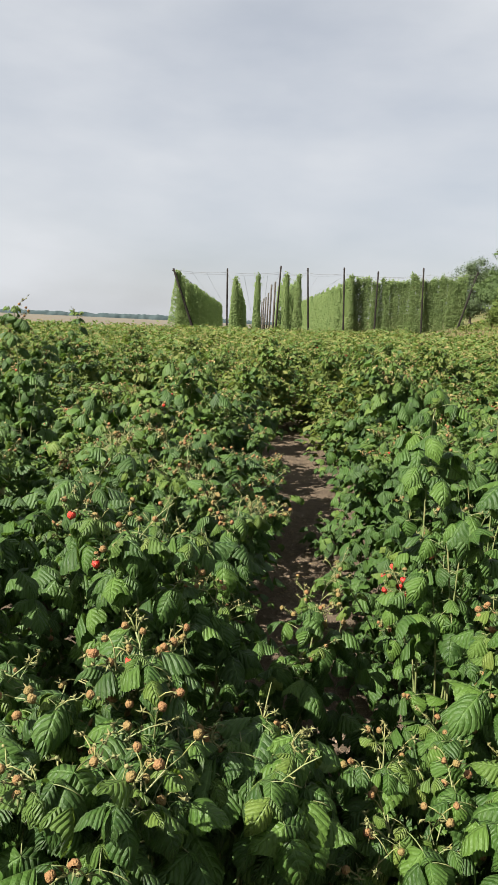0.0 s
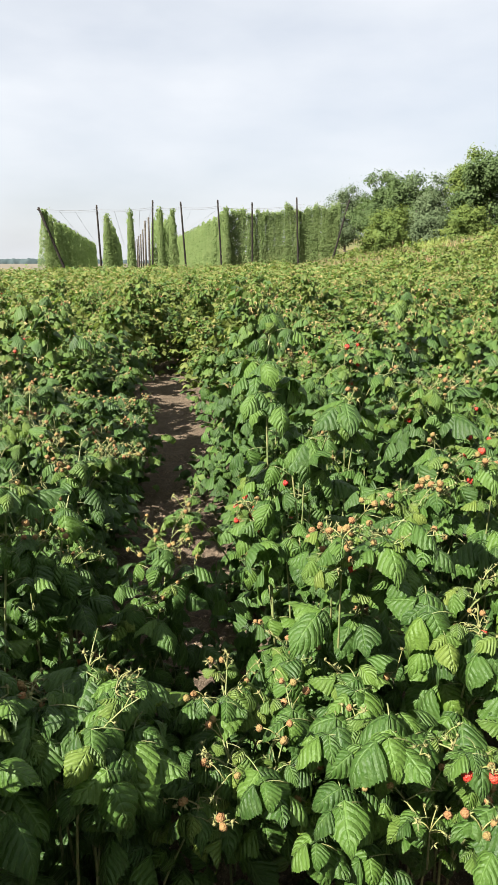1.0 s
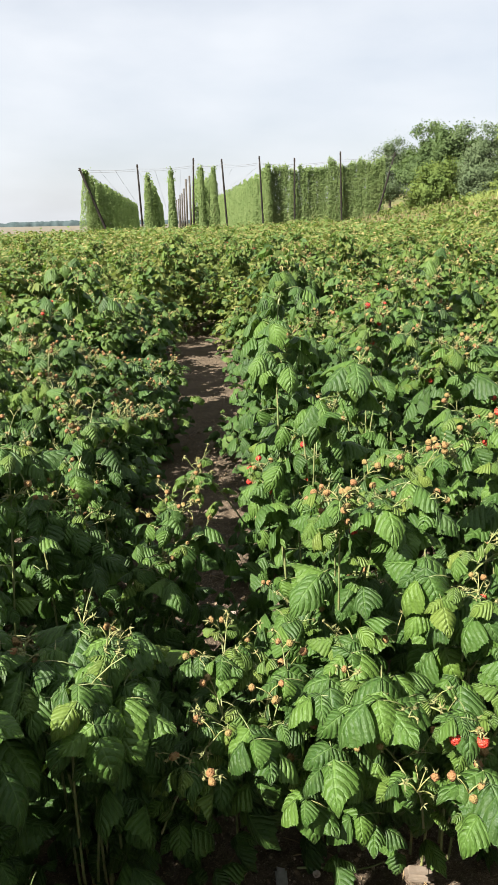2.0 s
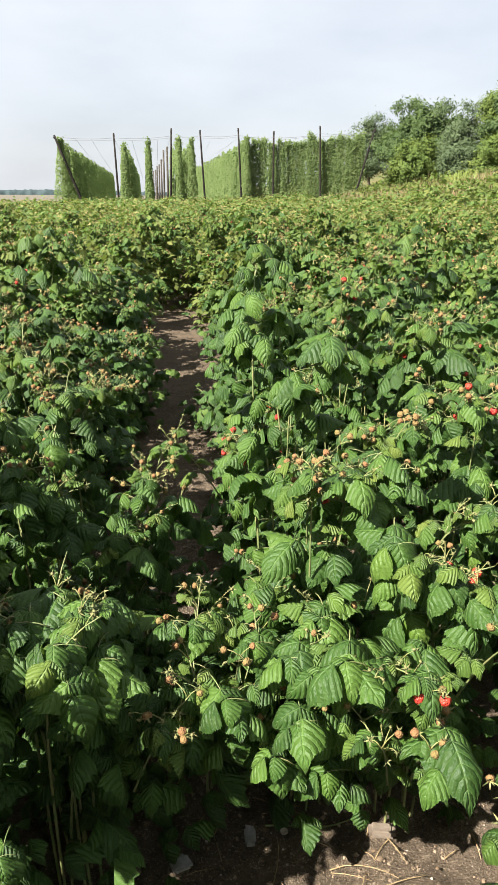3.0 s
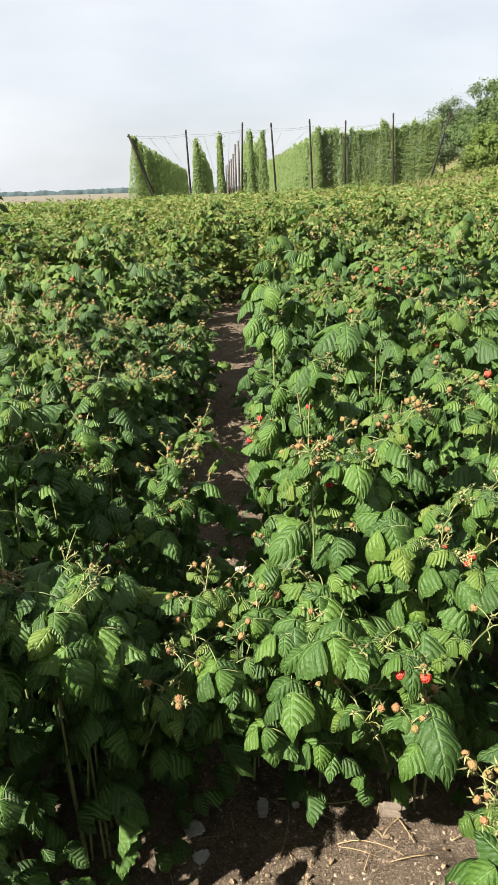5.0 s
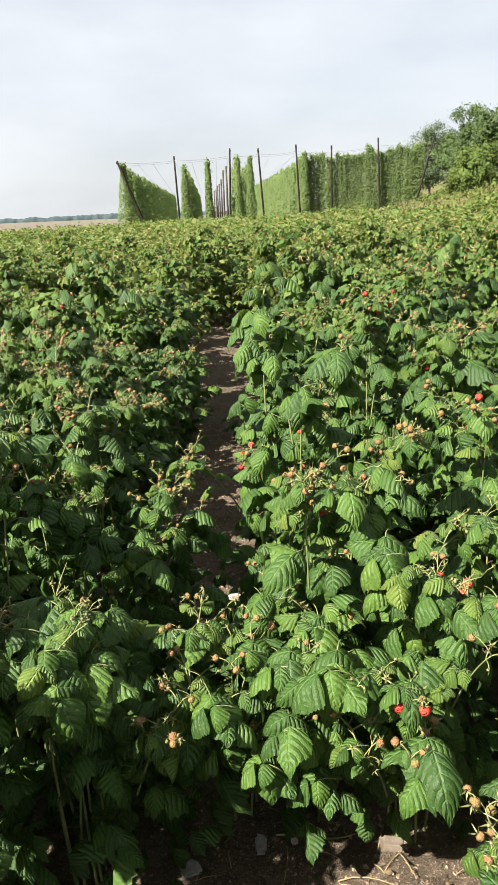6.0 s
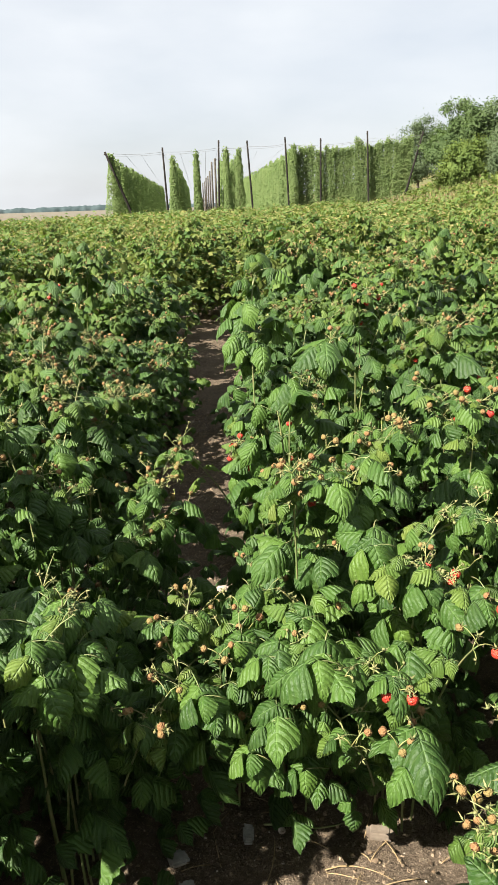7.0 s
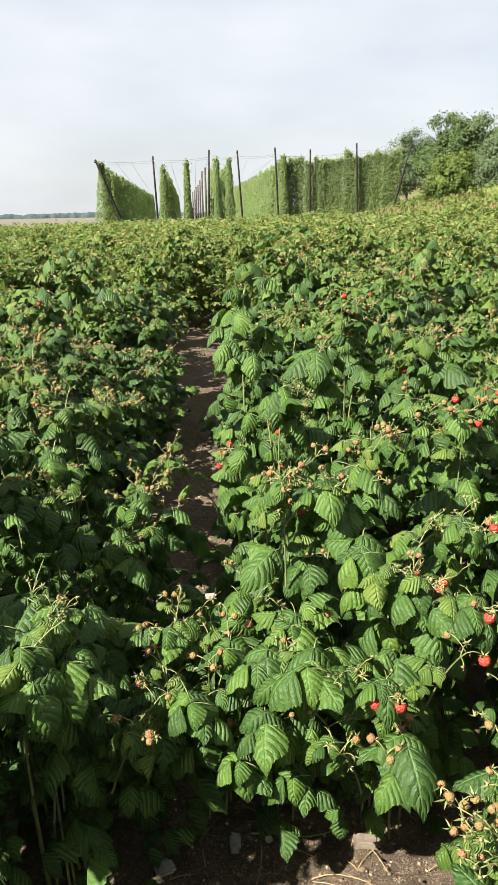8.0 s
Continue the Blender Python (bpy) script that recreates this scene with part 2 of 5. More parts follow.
M_STONE = stone_material("grey_stone", (0.17, 0.17, 0.155), (0.28, 0.27, 0.245))
M_STONE_BROWN = stone_material("brown_stone", (0.085, 0.066, 0.048), (0.14, 0.112, 0.085))
M_CLOD = stone_material("earth_clod", (0.10, 0.072, 0.046), (0.36, 0.27, 0.18))
M_PEBBLE = stone_material("pale_pebble", (0.28, 0.23, 0.18), (0.44, 0.38, 0.32))

# ---- mesh tools ----
RNG = np.random.default_rng(7)


def quad_mesh(name, verts, quads, uvs=None, mats=(), index=None, smooth=True):
    """A mesh from arrays of corners and four-cornered faces, with an optional uv for every corner."""
    me = bpy.data.meshes.new(name)
    verts, quads = np.asarray(verts, np.float32), np.asarray(quads, np.int32)
    n, m = len(verts), len(quads)
    me.vertices.add(n)
    me.vertices.foreach_set("co", verts.ravel())
    me.loops.add(m * 4)
    me.loops.foreach_set("vertex_index", quads.ravel())
    me.polygons.add(m)
    me.polygons.foreach_set("loop_start", np.arange(m, dtype=np.int32) * 4)
    me.polygons.foreach_set("loop_total", np.full(m, 4, np.int32))
    if index is not None:
        me.polygons.foreach_set("material_index", np.asarray(index, np.int32))
    me.polygons.foreach_set("use_smooth", np.full(m, smooth, bool))
    if uvs is not None:
        layer = me.uv_layers.new(name="UVMap")
        layer.data.foreach_set("uv", np.asarray(uvs, np.float32)[quads.ravel()].ravel())
    for mt in mats:
        me.materials.append(mt)
    me.update(calc_edges=True)
    return me


class Soup:
    """Gathers pieces (corners, quads, uvs, material number) into one mesh."""

    def __init__(self):
        self.v, self.q, self.u, self.i, self.n = [], [], [], [], 0

    def add(self, verts, quads, uvs=None, mat=0):
        self.v.append(verts)
        self.q.append(np.asarray(quads) + self.n)
        self.u.append(np.zeros((len(verts), 2)) if uvs is None else uvs)
        self.i.append(np.full(len(quads), mat))
        self.n += len(verts)

    def mesh(self, name, mats, smooth=True):
        return quad_mesh(name, np.concatenate(self.v), np.concatenate(self.q), np.concatenate(self.u), mats, np.concatenate(self.i), smooth)


def scatter(template, places, turns, sizes):
    """Many copies of a template (corners, quads, uvs) joined: places (n,3), turns (n,3,3), sizes (n)."""
    tv, tq, tu = template
    n = len(places)
    v = np.einsum("nij,kj->nki", turns, tv) * np.asarray(sizes)[:, None, None] + np.asarray(places)[:, None, :]
    q = tq[None] + (np.arange(n) * len(tv))[:, None, None]
    return v.reshape(-1, 3), q.reshape(-1, 4), np.tile(tu, (n, 1))


def turn_z(a):
    c, s, o, l = np.cos(a), np.sin(a), np.zeros_like(a), np.ones_like(a)
    return np.stack([np.stack([c, -s, o], -1), np.stack([s, c, o], -1), np.stack([o, o, l], -1)], -2)


def turn_x(a):
    c, s, o, l = np.cos(a), np.sin(a), np.zeros_like(a), np.ones_like(a)
    return np.stack([np.stack([l, o, o], -1), np.stack([o, c, -s], -1), np.stack([o, s, c], -1)], -2)


def turn_y(a):
    c, s, o, l = np.cos(a), np.sin(a), np.zeros_like(a), np.ones_like(a)
    return np.stack([np.stack([c, o, s], -1), np.stack([o, l, o], -1), np.stack([-s, o, c], -1)], -2)


def facing(d, r):
    """Turns whose z axis follows the directions d (n,3), each spun at random about it."""
    d = d / np.linalg.norm(d, axis=1, keepdims=True)
    a = np.cross(d, r.normal(0, 1, d.shape))
    a = a / np.linalg.norm(a, axis=1, keepdims=True)
    return np.stack([a, np.cross(d, a), d], -1)


def tube(points, radii, sides=5):
    """Corners and quads of a tapered tube along points, closed at its tip."""
    p = np.asarray(points, float)
    n = len(p)
    t = np.gradient(p, axis=0)
    t /= np.linalg.norm(t, axis=1)[:, None] + 1e-9
    ref = np.where(np.abs(t[:, 2:3]) > 0.9, np.array([[1.0, 0, 0]]), np.array([[0, 0, 1.0]]))
    a = np.cross(t, ref)
    a /= np.linalg.norm(a, axis=1)[:, None] + 1e-9
    b = np.cross(t, a)
    ang = np.arange(sides) * 2 * np.pi / sides
    ring = a[:, None] * np.cos(ang)[None, :, None] + b[:, None] * np.sin(ang)[None, :, None]
    v = (p[:, None] + ring * np.asarray(radii)[:, None, None]).reshape(-1, 3)
    q = [[i * sides + j, i * sides + (j + 1) % sides, (i + 1) * sides + (j + 1) % sides, (i + 1) * sides + j] for i in range(n - 1) for j in range(sides)]
    if sides == 4:
        q += [[(n - 1) * 4 + j for j in range(4)], [3, 2, 1, 0]]
    elif sides >= 5:
        k = (n - 1) * sides
        q += [[k, k + j, k + j + 1, k + j + 2] for j in range(1, sides - 2, 2)]
    return v, np.array(q)


def arc(a, b, rise, n=8):
    """Points on a bowed line from a to b; rise: where the middle is pulled to."""
    s = np.linspace(0, 1, n)[:, None]
    a, b = np.asarray(a, float), np.asarray(b, float)
    c = (a + b) / 2 + np.asarray(rise, float)
    return (1 - s) ** 2 * a + 2 * s * (1 - s) * c + s**2 * b


def part(name, mesh, parent, label="", m=None):
    ob = new(name, mesh)
    ob.parent = parent
    if m is not None:
        ob.matrix_basis = m
    if label:
        ob["label"] = label
    return ob


def thing(name, label, category, group="", place=(0, 0, 0), kind=""):
    ob = new(name)
    ob.location = place
    ob.empty_display_size = 0.2
    return tagged(ob, label, category, group, kind)


# ---- lie of the land ----
def lift(x, y):
    """Height of the ground: level, rising as a bank beyond x = 8 m."""
    x, y = np.asarray(x, float), np.asarray(y, float)
    r = 0.205 * np.log1p(np.exp(np.clip((x - 8.2) * 0.9, -30, 30))) / 0.9
    return np.minimum(r, 5.0) * np.clip(y / 9, 0, 1) * np.clip((400 - y) / 250, 0, 1)


def wave2(x, y, f, seed):
    """Smooth noise between -1 and 1 from a few crossed waves."""
    r = np.random.default_rng(seed)
    out = 0
    for i in range(7):
        a, p, g = r.uniform(0, 2 * np.pi), r.uniform(0, 2 * np.pi), f * r.uniform(0.6, 1.7)
        out = out + np.sin(g * (np.cos(a) * x + np.sin(a) * y) + p)
    return out / 3.2


def path_x(y):
    """Middle of the trodden path between the two rows."""
    return np.interp(y, (0, 1.4, 2.4, 2.75, 3.2, 4.1, 5.0, 6.2, 7.4, 8.8, 10.5, 13.5, 60), (0.40, 0.34, 0.22, 0.25, 0.15, 0.13, 0.20, 0.37, 0.46, 0.52, 0.58, 0.60, 1.1))


def canopy(x, y):
    """Height of the raspberry tops over the ground."""
    x, y = np.asarray(x, float), np.asarray(y, float)
    h = 1.00 + 0.11 * wave2(x, y, 1.1, 3) + 0.15 * wave2(x, y, 3.6, 5) + 0.20 * np.clip((y - 20) / 25, 0, 1) * np.clip((x + 8) / 6, -0.3, 1)
    # left row made taller here, largely out of view, to shade the hollow
    h = h + 0.30 * np.clip((-0.9 - x) / 0.2, 0, 1) * np.clip((x + 1.9) / 0.2, 0, 1) * np.clip((2.25 - y) / 0.3, 0, 1) * np.clip((y - 1.25) / 0.2, 0, 1)
    d = np.abs(np.abs(x - path_x(y)) % 1.7 - 0.85)
    h = h - 0.16 * np.clip((d - 0.5) / 0.35, 0, 1)
    near_path = np.abs(x - path_x(y)) + np.clip((y - 8.6) / 5.5, 0, 1) * 0.75
    h = h * np.clip(0.36 + 1.1 * (near_path - 0.2) / 0.98, 0.3, 1.0)
    h = np.where((y < 1.4) & (x < -0.5), np.minimum(h, 0.74), h)
    hollow = np.clip((2.45 - y) / 0.25, 0, 1) * np.clip((0.0 - x) / 0.15, 0, 1) * np.clip((x + 1.1) / 0.15, 0, 1) * np.clip((y - 1.35) / 0.1, 0, 1)
    return np.clip(h * (1 - 0.62 * hollow), 0.22, 1.5)


# ---- ground ----
def spread(dense_a, dense_b, step, reach_a, reach_b, grow=1.22):
    mid = list(np.arange(dense_a, dense_b, step))
    lo, hi, s = [dense_a], [mid[-1]], step
    while lo[-1] > reach_a:
        s *= grow
        lo.append(max(lo[-1] - s, reach_a))
    s = step
    while hi[-1] < reach_b:
        s *= grow
        hi.append(min(hi[-1] + s, reach_b))
    return np.array(lo[:0:-1] + mid + hi[1:])


def ground_z(x, y):
    """Height of the soil with its small lumps."""
    x, y = np.asarray(x, float), np.asarray(y, float)
    near = np.clip((7 - y) / 2, 0, 1) * np.clip((3 - np.abs(x)) / 1.5, 0, 1)
    lumps = 0.010 * wave2(x, y, 14, 11) + 0.007 * wave2(x, y, 37, 12) + 0.006 * wave2(x, y, 80, 13)
    return lift(x, y) + near * lumps + 0.02 * wave2(x, y, 2.2, 14) * np.clip((60 - y) / 20, 0, 1) * (np.abs(x) < 60)


def build_ground():
    xs, ys = spread(-0.9, 1.3, 0.022, -3000, 3000), spread(0.9, 4.2, 0.026, -400, 4000)
    gx, gy = np.meshgrid(xs, ys, indexing="ij")
    z = ground_z(gx, gy)
    v = np.stack([gx, gy, z], -1).reshape(-1, 3)
    nx, ny = len(xs), len(ys)
    i, j = np.meshgrid(np.arange(nx - 1), np.arange(ny - 1), indexing="ij")
    a = (i * ny + j).ravel()
    q = np.stack([a, a + ny, a + ny + 1, a + 1], -1)
    g = new("ground", quad_mesh("ground", v, q, None, [M_GROUND]))
    tagged(g, "brown loamy soil of the field, straw stubble beyond", "ground", kind="structure")


build_ground()


# ---- leaves ----
def leaflet(length, width, along, across, droop, fold, seed, teeth=0.05):
    """One raspberry leaflet from its base along +x: egg-shaped, pointed, toothed, domed, pleated between its side veins."""
    r = np.random.default_rng(seed)
    s = np.linspace(0, 1, along + 1)
    u = np.linspace(-1, 1, across + 1)
    w = 1.06 * width * np.clip(np.sin(np.pi * s**0.60), 0, 1) ** 0.78 * (1 - 0.25 * s**2.5)
    w[0], w[-1] = width * 0.06, width * 0.015
    if teeth:
        w = w * (1 + teeth * np.where(np.arange(along + 1) % 2, 1, -1) * (s > 0.08) * (s < 0.99))
    S, U = np.meshgrid(s, u, indexing="ij")
    W = w[:, None] * np.ones_like(U)
    A = np.abs(U)
    x = S * length - 0.06 * length * A * np.sin(np.pi * S)
    if teeth:
        x = x + np.where(np.arange(along + 1) % 2, 0.22 / along, 0.0)[:, None] * length * A**2
    y = U * W
    # the blade bends over along its length, and its sides curl down from a shallow midrib groove
    bend = droop * length * (S**2 + 0.35 * S**4)
    x = x - 0.45 * droop * length * S**3
    z = -bend + fold * A * W - 1.1 * (U * W) ** 2 / max(width, 1e-4)
    z = z + r.uniform(-0.25, 0.25) * y * S
    z = z + 0.03 * length * np.sin(S * 7 + r.uniform(0, 6)) * A * U
    if along >= 8:
        ridge = np.abs(((S - 0.30 * A**1.25) * 6.0 + 0.5) % 1.0 - 0.5) * 2
        z = z + 0.013 * length * ridge**0.6 * np.clip(A * 3, 0, 1) * np.clip(np.sin(np.pi * S) * 2, 0, 1) * (along >= 18)
        z = z - 0.045 * length * A**3 * np.sin(S * 13 + r.uniform(0, 6)) * (across >= 4)
    v = np.stack([x, y, z], -1).reshape(-1, 3)
    i, j = np.meshgrid(np.arange(along), np.arange(across), indexing="ij")
    a = (i * (across + 1) + j).ravel()
    q = np.stack([a, a + across + 1, a + across + 2, a + 1], -1)
    uv = np.stack([U * 0.5 + 0.5, S], -1).reshape(-1, 2)
    return v, q, uv


def compound_leaf(along, across, seed, stalk=True, teeth=0.024):
    """Petiole with three leaflets: corners, quads, uvs, and which quads are petiole. About 18 cm long."""
    r = np.random.default_rng(seed)
    p = r.uniform(0.045, 0.07)
    stem = arc((0, 0, 0), (p, 0, p * 0.45), (0, 0, 0.012), 4)
    vs, qs, us, ms, n = [], [], [], [], 0
    if stalk:
        v, q = tube(stem, [0.0016, 0.0014, 0.0012, 0.001], 4)
        vs.append(v), qs.append(q), us.append(np.zeros((len(v), 2))), ms.append(np.ones(len(q)))
        n = len(v)
    tip = stem[-1]
    for k, (az, sc) in enumerate(((0.0, 1.0), (1.3, 0.82), (-1.3, 0.82))):
        L = r.uniform(0.088, 0.112) * sc
        v, q, u = leaflet(L, L * r.uniform(0.33, 0.40), along, across, r.uniform(0.14, 0.60), r.uniform(0.0, 0.26), seed * 10 + k, teeth)
        pitch = r.uniform(-0.05, 0.5) + (0.10 if k else 0.0)
        rot = turn_z(np.array(az + r.uniform(-0.2, 0.2))) @ turn_y(np.array(pitch)) @ turn_x(np.array(r.uniform(-0.35, 0.35)))
        out = tip + np.array([0.026 if k == 0 else 0.0, 0, 0])
        vs.append(v @ rot.T + out), qs.append(q + n), us.append(u), ms.append(np.zeros(len(q)))
        n += len(v)
    return np.concatenate(vs), np.concatenate(qs), np.concatenate(us), np.concatenate(ms)


def leaf_mesh(name, along, across, seed, mat=None):
    v, q, u, m = compound_leaf(along, across, seed)
    return quad_mesh(name, v, q, u, [mat or M_LEAF, M_STEM], m)


LEAF_FINE = [leaf_mesh("leaf", 24, 4, 40 + i) for i in range(8)]
LEAF_PLAIN = [leaf_mesh("leaf", 9, 4, 60 + i) for i in range(6)]

YOUNG_FINE = [leaf_mesh("leaf", 18, 4, 140 + i, M_LEAF_YOUNG) for i in range(4)]
YOUNG_PLAIN = [leaf_mesh("leaf", 6, 2, 150 + i, M_LEAF_YOUNG) for i in range(4)]


# ---- fruit ----
def berry_shape(r, h, rings, sides, bumps):
    """A raspberry: a hanging dome of drupelets, its stalk end at the origin, pointing to -z."""
    s = np.linspace(0, 1, rings + 1)
    v = []
    for i, a in enumerate(s):
        rad = r * math.sin(math.pi * min(1.0, 0.16 + 0.84 * a)) ** 0.7 if i < rings else r * 0.08
        for j in range(sides):
            b = 1 + bumps * (1 if (i + j) % 2 else -1)
            t = 2 * math.pi * (j + 0.5 * (i % 2)) / sides
            v.append((rad * b * math.cos(t), rad * b * math.sin(t), -h * a))
    q = [[i * sides + j, (i + 1) * sides + j, (i + 1) * sides + (j + 1) % sides, i * sides + (j + 1) % sides] for i in range(rings) for j in range(sides)]
    return np.array(v), np.array(q)


def calyx_shape(size, lift_up, seed):
    """Five dried sepals in a star."""
    r = np.random.default_rng(seed)
    v, q = [], []
    for k in range(5):
        a = 2 * math.pi * k / 5 + r.uniform(-0.15, 0.15)
        L = size * r.uniform(0.8, 1.15)
        d, e = np.array([math.cos(a), math.sin(a), 0]), np.array([-math.sin(a), math.cos(a), 0])
        up = np.array([0, 0, lift_up * r.uniform(0.4, 1.4)])
        n = len(v)
        v += [d * 0.001, d * L * 0.35 - e * L * 0.14 + up * L * 0.3, d * L + up * L, d * L * 0.35 + e * L * 0.14 + up * L * 0.3]
        q.append([n, n + 1, n + 2, n + 3])
    return np.array(v), np.array(q)


def fruit_soup(kind, seed):
    """One fruit: its name, pieces and materials."""
    s = Soup()
    if kind == "ripe":
        s.add(*berry_shape(0.0098, 0.021, 8, 12, 0.08), mat=0)
        s.add(*calyx_shape(0.011, 0.5, seed), mat=1)
        return "raspberry", s, [M_RIPE, M_CALYX]
    if kind == "unripe":
        s.add(*berry_shape(0.0078, 0.0135, 6, 12, 0.10), mat=0)
        s.add(*calyx_shape(0.0115, 0.75, seed), mat=1)
        return "raspberry", s, [M_UNRIPE, M_CALYX]
    s.add(*berry_shape(0.0036, 0.006, 3, 6, 0.06), mat=0)
    s.add(*calyx_shape(0.0115, -0.5, seed), mat=1)
    return "spent_calyx", s, [M_CALYX, M_CALYX]


def fruit_mesh(kind, seed):
    name, s, mats = fruit_soup(kind, seed)
    return s.mesh(name, mats)


def small_fruit(kind):
    """A plainer fruit for the clusters: pieces as (corners, quads, material number)."""
    star = calyx_shape(0.017, 0.5 if kind != "spent" else -0.4, 4)
    body = {"ripe": (0.0105, 0.021, 2), "unripe": (0.0095, 0.015, 0), "spent": (0.004, 0.006, 1)}[kind]
    return [(*berry_shape(body[0], body[1], 3, 5, 0.05), body[2]), (*star, 1)]


FRUIT = {"ripe": [fruit_mesh("ripe", 1), fruit_mesh("ripe", 2)],
         "unripe": [fruit_mesh("unripe", i) for i in range(3, 6)],
         "spent": [fruit_mesh("spent", i) for i in range(6, 9)]}


def rot3(az, pitch, roll):
    return turn_z(np.array(az)) @ turn_y(np.array(pitch)) @ turn_x(np.array(roll))


def mat4(place, rot, size):
    m = Matrix([[*(rot[i] * size), place[i]] for i in range(3)] + [[0, 0, 0, 1]])
    return m


def cane_line(base, tip, r):
    base, tip = np.asarray(base, float), np.asarray(tip, float)
    h = tip[2] - base[2]
    ctrl = base + (tip - base) * np.array([0.18, 0.18, 0]) + np.array([r.normal(0, 0.04), r.normal(0, 0.04), h * 0.98])
    s = np.linspace(0, 1, 12)[:, None]
    return (1 - s) ** 2 * base + 2 * s * (1 - s) * ctrl + s**2 * tip


def laterals(line, r, count, reach):
    """Fruiting side shoots near a cane's top: a list of (shoot points, [(stalk points), ...])."""
    out = []
    for _ in range(count):
        k = r.uniform(0.66, 1.0) * (len(line) - 1)
        i = int(k)
        p = line[i] + (line[min(i + 1, len(line) - 1)] - line[i]) * (k - i)
        a = r.uniform(0, 2 * np.pi)
        L = reach * r.uniform(0.6, 1.3)
        end = p + np.array([math.cos(a) * L * 0.8, math.sin(a) * L * 0.8, L * r.uniform(0.2, 0.9)])
        shoot = arc(p, end, (0, 0, 0.02), 4)
        stalks = []
        for _ in range(r.integers(3, 7)):
            q = shoot[r.integers(1, 4)]
            b = a + r.uniform(-1.5, 1.5)
            l = r.uniform(0.02, 0.045)
            e = q + np.array([math.cos(b) * l * 0.7, math.sin(b) * l * 0.7, l * r.uniform(0.0, 0.9)])
            stalks.append(arc(q, e, (0, 0, 0.008), 3))
        out.append((shoot, stalks))
    return out


def raspberry_cane(bush, base, tip, leaves, fruits, fine, seed, ripe=0.05, size=1.0, low=0.22, joined=False, crown=0.0):
    """One cane with its leaves and fruit under a bush that stands at base."""
    r = np.random.default_rng(seed)
    o = np.array(bush.location)
    line = cane_line(base, tip, r) - o
    s = Soup()
    s.add(*tube(line, np.linspace(0.0040, 0.0016, len(line)), 5), mat=0)
    side = laterals(line, r, fruits, 0.10)
    ends = []
    for shoot, stalks in side:
        s.add(*tube(shoot, [0.0018, 0.0016, 0.0014, 0.0011], 4), mat=0)
        for st in stalks:
            s.add(*tube(st, [0.0012, 0.0011, 0.0009], 4), mat=1)
            ends.append(st)
    cane = part("cane", s.mesh("cane", [M_STEM, M_PEDICEL]), bush)
    turn = r.uniform(0, 6.28)
    for i in range(leaves):
        f = low + (1 - low) * (i + r.uniform(0, 0.8)) / leaves
        k = min(f, 0.999) * (len(line) - 1)
        j = int(k)
        p = line[j] + (line[j + 1] - line[j]) * (k - j)
        turn += 2.4 + r.normal(0, 0.35)
        sz = size * (1.15 - 0.45 * f**2) * r.uniform(0.78, 1.25)
        rot = rot3(turn, r.normal(0.17, 0.36), r.normal(0, 0.32))
        bank = LEAF_FINE if fine else LEAF_PLAIN
        if f > 0.91:
            bank = YOUNG_FINE if fine else YOUNG_PLAIN
            sz *= 0.75
        part("leaf", bank[r.integers(len(bank))], cane, m=mat4(p, rot, sz))
    if crown:
        # broad leaves that fan out from just under the tip
        for k in range(3 if crown > 1.05 else 2):
            az = -1.57 + (k - 1) * 1.5 + r.normal(0, 0.25)
            size_k = crown * (0.90 if k == 1 else 0.66)
            back = np.array([math.cos(az), math.sin(az), -0.25]) * 0.10 * size_k * (1.0 if k == 1 else 0.5)
            part("leaf", LEAF_FINE[r.integers(len(LEAF_FINE))], cane, m=mat4(line[-1] - back - (0, 0, 0.015 * k), rot3(az, r.normal(0.15, 0.12), r.normal(0, 0.15)), size_k))
    for shoot, stalks in side:
        bank = YOUNG_FINE if fine else YOUNG_PLAIN
        for q in shoot[1:2]:
            part("leaf", bank[r.integers(len(bank))], cane, m=mat4(q, rot3(r.uniform(0, 6.28), r.normal(0.2, 0.35), r.normal(0, 0.25)), size * r.uniform(0.35, 0.65)))
    cluster = Soup()
    for st in ends:
        u = r.random()
        kind = "ripe" if u < ripe else "unripe" if u < 0.36 else "spent"
        d = st[-1] - st[-2]
        down = rot3(r.uniform(0, 6.28), r.uniform(-0.5, 0.5) + (0 if kind == "ripe" else r.uniform(1.0, 2.6)), 0.0)
        if joined:
            for v, q, i in small_fruit(kind):
                cluster.add(v @ down.T * r.uniform(0.9, 1.25) + st[-1], q, mat=i)
            continue
        part(FRUIT[kind][0].name.split(".")[0], FRUIT[kind][r.integers(len(FRUIT[kind]))], cane,
             {"ripe": "ripe red raspberry", "unripe": "unripe pale orange raspberry", "spent": "dry empty calyx"}[kind],
             mat4(st[-1], down, r.uniform(0.85, 1.2)))
    if joined and ends:
        tagged(part("fruit", cluster.mesh("fruit", [M_UNRIPE, M_CALYX, M_RIPE]), cane, "unripe fruit and dry calyxes"), kind="stuff")
    return cane


BUSH_LABEL = "green raspberry bush with unripe fruit rooted in the soil"


def bush_at(x, y, label=BUSH_LABEL):
    return thing("raspberry_bush", label, "bush", "raspberry bushes", (x, y, float(lift(x, y))))


LOW_LEAF = [compound_leaf(4, 2, 120 + i, False, 0.0)[:3] for i in range(3)]
LOW_LEAF_FINE = [compound_leaf(9, 2, 125 + i, False, 0.06)[:3] for i in range(3)]


